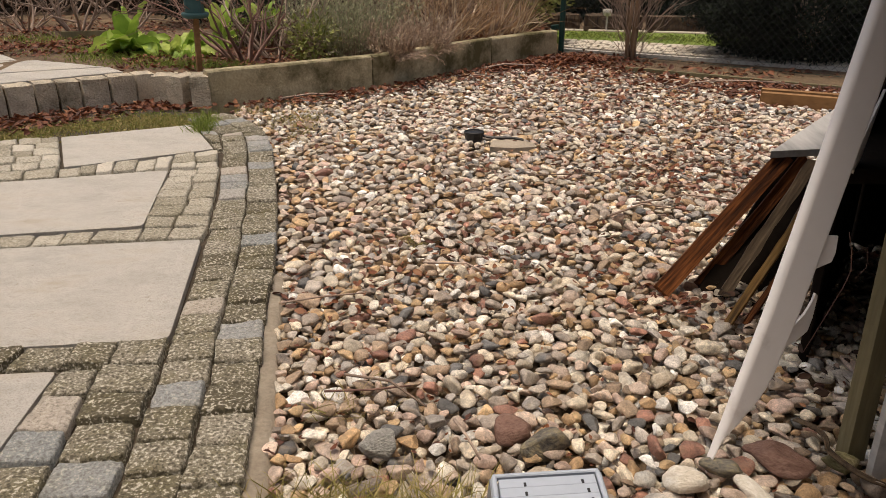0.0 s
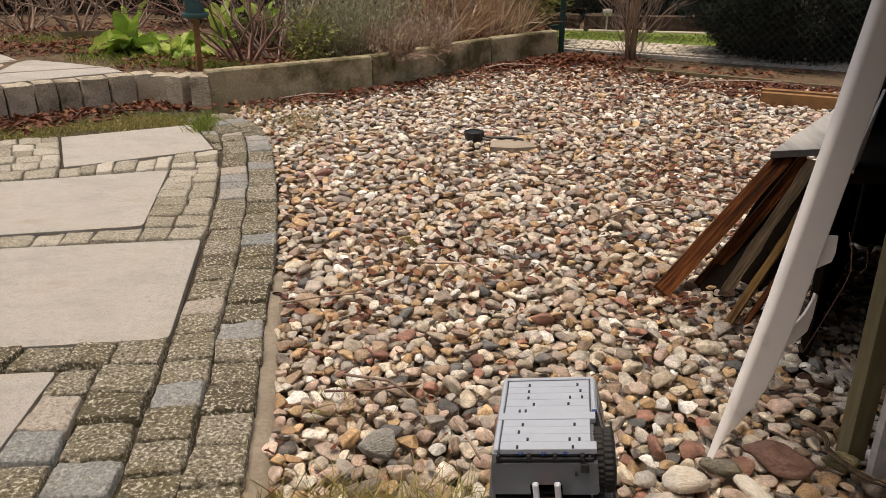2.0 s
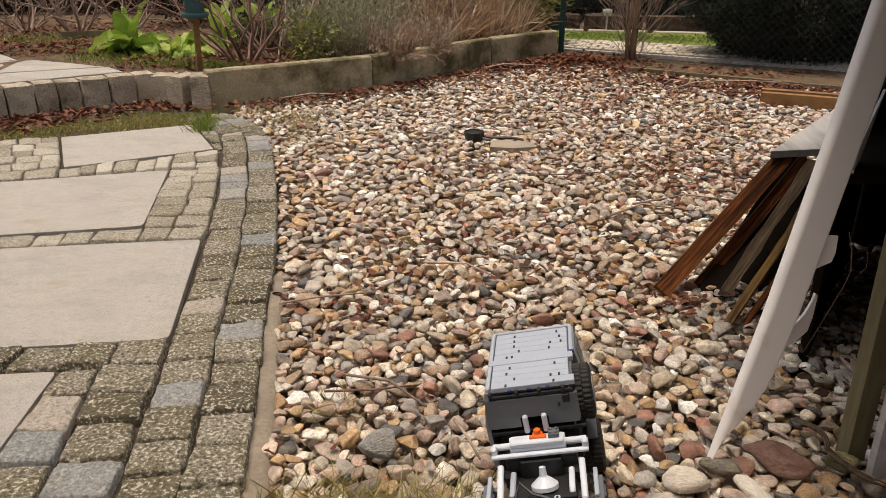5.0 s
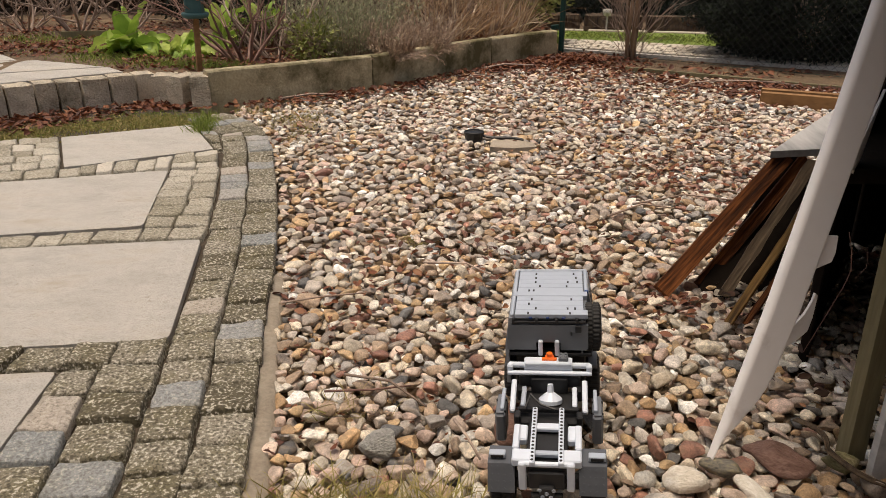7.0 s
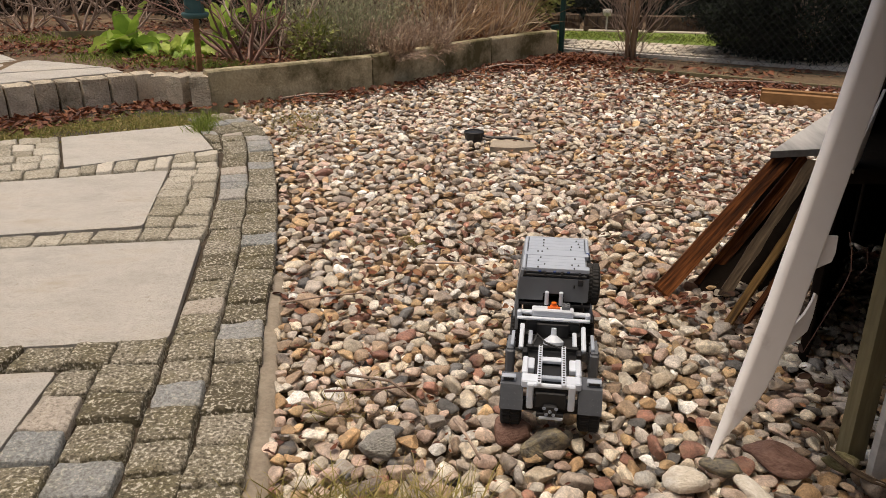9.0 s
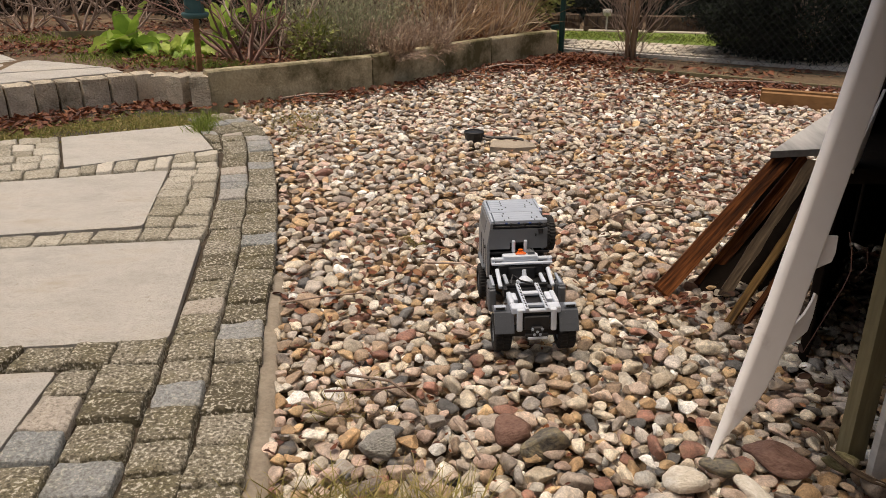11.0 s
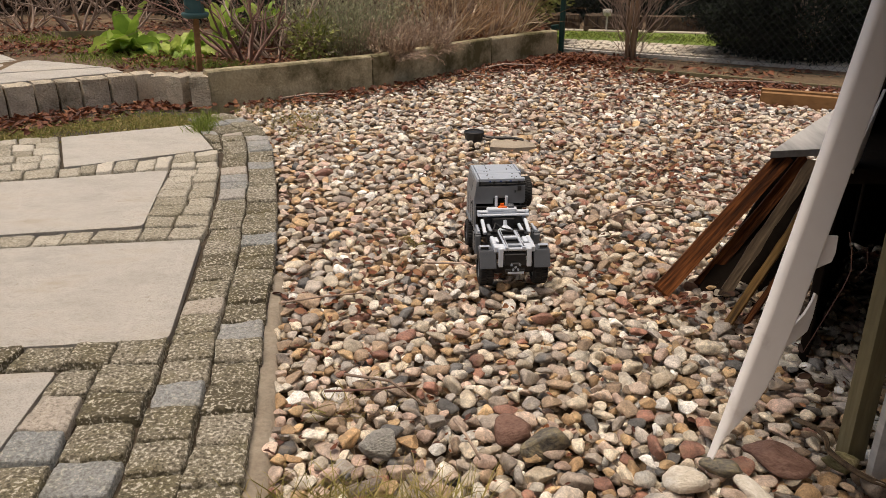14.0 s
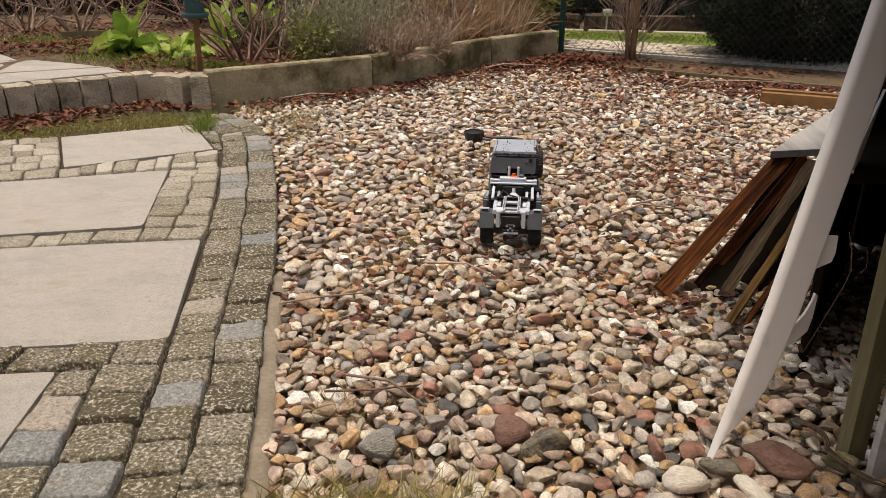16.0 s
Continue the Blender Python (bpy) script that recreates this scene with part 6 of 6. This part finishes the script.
        part("tank_rail", Build().box(s * 0.0725, 0.106, 0.110, 0.006, 0.056, 0.005, 0.001), MID_GREY, tank)
        for k, yy in enumerate((0.082, 0.112)):
            part("strap", Build().box(s * 0.0757, yy, 0.0785, 0.0172, 0.003, 0.0535, 0.001), BLACK, tank)
        for yy in (0.074, 0.145):
            part("frame_block", Build().box(s * 0.048, yy, 0.096, 0.010, 0.018, 0.022, 0.002), BLACK, truck)
    deck = Build().box(0, 0.112, 0.088, 0.092, 0.085, 0.012, 0.002).box(0, 0.150, 0.108, 0.060, 0.010, 0.03, 0.002).box(0.0, 0.165, 0.112, 0.10, 0.03, 0.02, 0.002)
    part("black_deck", deck, BLACK, truck, "black plastic deck")
    gear = Build().lathe([(0, 0), (0.019, 0), (0.019, 0.006), (0.012, 0.012), (0.0055, 0.017), (0.0045, 0.030), (0, 0.031)], 14, Matrix.Translation((0.002, 0.122, 0.094)) @ Matrix.Rotation(radians(-18), 4, "X"))
    part("gear_cone", gear, LIGHT_GREY, truck, "pale grey cone gear")
    part("black_crossbar", Build().box(0, 0.088, 0.104, 0.094, 0.008, 0.009, 0.0015), BLACK, truck)
    hose = Build().tube([(-0.036, 0.082, 0.112), (-0.028, 0.10, 0.124), (-0.012, 0.085, 0.116), (0.01, 0.078, 0.112)], 0.0022, 6)
    part("hose", hose, BLACK, truck, "thin black hose")
    # rear frame
    for s in (-1, 1):
        b = Build()
        beam(b, s * 0.0205, 0.0195, 0.108, 0.131)
        rail = part("frame_beam", b, LIGHT_GREY, truck, "pale grey beam with round holes")
        holes(rail, (s * 0.0205,), [-0.040 + 0.008 * k for k in range(16)], 0.1120)
        part("inner_beam", Build().box(s * 0.0375, 0.030, 0.1, 0.0150, 0.036, 0.012, 0.002), LIGHT_GREY, truck)
        b = Build().box(s * 0.0455, 0.016, 0.103, 0.0100, 0.056, 0.015, 0.002).box(s * 0.0365, -0.024, 0.1015, 0.027, 0.026, 0.014, 0.002)
        part("side_beam", b, LIGHT_GREY, truck)
        part("tail_post", Build().box(s * 0.0345, -0.041, 0.0835, 0.0115, 0.010, 0.048, 0.002), LIGHT_GREY, truck, "light grey upright at the tail")
        g = Build()
        g.prism([(-0.052, 0.060), (-0.046, 0.059), (-0.030, 0.092), (0.004, 0.094), (0.004, 0.099), (-0.034, 0.098)], (-0.0195, 0.0195), Matrix.Translation((s * 0.0655, 0, 0)) @ Matrix(((0, 0, 1, 0), (1, 0, 0, 0), (0, 1, 0, 0), (0, 0, 0, 1))))
        guard = part("mudguard", g, SLATE, truck, "dark slate-grey angled mudguard")
        for r in range(4):
            for c in range(4):
                d = Build().lathe([(0, 0), (0.0022, 0), (0.0022, 0.0004), (0, 0.0005)], 8)
                t = (r + 0.5) / 4
                part("stud", d, SLATE, guard, at=Matrix.Translation((s * 0.0655 + (c - 1.5) * 0.0094, -0.0525 + 0.018 * t, 0.0605 + 0.037 * t)) @ Matrix.Rotation(radians(64), 4, "X"))
        lamp = Build().box(s * 0.0715, -0.020, 0.1035, 0.024, 0.012, 0.008, 0.001)
        lamp = part("tail_lamp", lamp, MID_GREY, truck, "grey framed lamp housing")
        part("lens", Build().box(s * 0.0715, -0.0255, 0.1037, 0.018, 0.003, 0.0055, 0.0005), BLACK, lamp)
    cross = Build().lathe([(0, -0.034), (0.0042, -0.034), (0.0042, 0.034), (0, 0.034)], 10, Matrix.Translation((0, -0.040, 0.1035)) @ Matrix.Rotation(radians(90), 4, "Y"))
    part("tail_bar", cross, LIGHT_GREY, truck, "round pale grey bar at the tail")
    for y, z, c in ((-0.020, 0.106, MID_GREY), (0.038, 0.106, LIGHT_GREY), (0.046, 0.104, LIGHT_GREY)):
        part("cross_piece", Build().box(0, y, z, 0.034, 0.0095, 0.0075, 0.0015), c, truck)
    part("spine", Build().box(0, 0.015, 0.092, 0.060, 0.110, 0.014, 0.002), BLACK, truck, "black chassis spine")
    hitch = Build().box(0, -0.040, 0.078, 0.052, 0.012, 0.030, 0.002).box(0, -0.047, 0.064, 0.022, 0.012, 0.016, 0.002).box(0, -0.044, 0.050, 0.046, 0.008, 0.008, 0.001)
    hitch = part("hitch", hitch, BLACK, truck, "black tow hitch block")
    for x, z in ((-0.010, 0.068), (0.010, 0.068), (-0.006, 0.056), (0.006, 0.056), (0.0, 0.062)):
        part("pin_hole", Build().lathe([(0, 0), (0.0022, 0), (0.0028, 0.0008), (0.0032, 0)], 8, Matrix.Rotation(radians(90), 4, "X")), MID_GREY, hitch, at=pose(x, -0.0534, z))
    part("hitch_plate", Build().box(0.002, -0.046, 0.0455, 0.040, 0.006, 0.006, 0.001), LIGHT_GREY, hitch)
    part("rear_axle", Build().box(0, 0, 0.0408, 0.11, 0.020, 0.020, 0.003).box(0, 0, 0.064, 0.05, 0.03, 0.034, 0.003), BLACK, truck, "black rear axle with gearbox")
    part("front_axle", Build().box(0, 0.279, 0.0408, 0.11, 0.020, 0.020, 0.003).box(0, 0.279, 0.062, 0.06, 0.04, 0.03, 0.003), BLACK, truck)
    for s in (-1, 1):
        part("chassis_rail", Build().box(s * 0.022, 0.17, 0.072, 0.010, 0.32, 0.016, 0.002), BLACK, truck)
        b = Build()
        b.box(s * 0.0715, 0.279, 0.0915, 0.016, 0.100, 0.006, 0.002)
        part("front_mudguard", b, DARK_GREY, truck)
    wheels = [(build_wheel("wheel", truck, s * 0.0665, y, TYRE_R, s), s * 0.0665, y) for y in (0.0, 0.279) for s in (-1, 1)]
    return truck, wheels


model_truck, truck_wheels = build_truck()

# seconds, x, y, height, pitch, lean, heading of the truck's rear axle
DRIVE = [
    (0.0, 0.139, 0.377, 0.004, 0, -3.5, 1.0), (0.5, 0.136, 0.450, 0.004, 0, -8, -1.5), (1.0, 0.144, 0.482, 0.004, 0, -6, -3.5), (1.5, 0.108, 0.562, 0.004, 0, -5, -8.0),
    (2.0, 0.121, 0.586, 0.004, 0, -7, -9.0), (2.5, 0.135, 0.612, 0.005, 0, -10, -9.0), (3.0, 0.141, 0.631, 0.008, 0, -16, -9.0), (3.5, 0.146, 0.634, 0.010, 0, -19, -9.0),
    (4.0, 0.146, 0.646, 0.008, 0, -17, -9.0), (4.2, 0.143, 0.652, 0.008, 0, -16, -9.0), (6.3, 0.160, 0.866, 0.004, 0.5, -5, -3.0), (6.5, 0.167, 0.872, 0.004, 0.5, -4, -3.0),
    (7.0, 0.161, 0.940, 0.004, 3, -4, -8.8), (7.5, 0.145, 0.956, 0.004, 3, -4, -11.0), (8.0, 0.158, 1.000, 0.004, 3.5, -1, -12.0), (8.5, 0.183, 1.091, 0.004, 1, 0, -12.0),
    (9.0, 0.186, 1.138, 0.004, 0, 0, -8.2), (9.2, 0.191, 1.160, 0.004, 0, 0, -6.6), (11.3, 0.187, 1.432, 0.004, -2, -1, 4.0), (11.5, 0.191, 1.440, 0.004, -2, -1, 4.0),
    (12.0, 0.189, 1.513, 0.004, -3, -2, 7.0), (12.5, 0.198, 1.581, 0.004, -4, -2, 12.6), (13.0, 0.195, 1.622, 0.004, -4, -2, 11.4), (13.5, 0.180, 1.663, 0.004, -3, -1, 10.0),
    (14.0, 0.170, 1.737, 0.004, -2.5, 0, 4.6), (14.5, 0.183, 1.808, 0.004, -2, 0, 2.4), (15.0, 0.183, 1.860, 0.004, -2, 0, 0.6), (15.5, 0.178, 1.921, 0.004, -1.5, 0, -3.0), (16.0, 0.189, 2.007, 0.004, -1.5, 0, -6.6)]


def motions():
    walk(model_truck, [(t, pose(x, y, z, p, r, h)) for t, x, y, z, p, r, h in DRIVE])
    times, ds = [d[0] for d in DRIVE], [0.0]
    for a, b in zip(DRIVE, DRIVE[1:]):
        ds.append(ds[-1] + math.hypot(b[1] - a[1], b[2] - a[2]))
    steps = [0.25 * k for k in range(65)]
    turns = [-math.degrees(float(np.interp(t, times, ds)) / TYRE_R) for t in steps]
    for wheel, x, y in truck_wheels:
        walk(wheel, [(t, pose(x, y, TYRE_R, a)) for t, a in zip(steps, turns)])


motions()
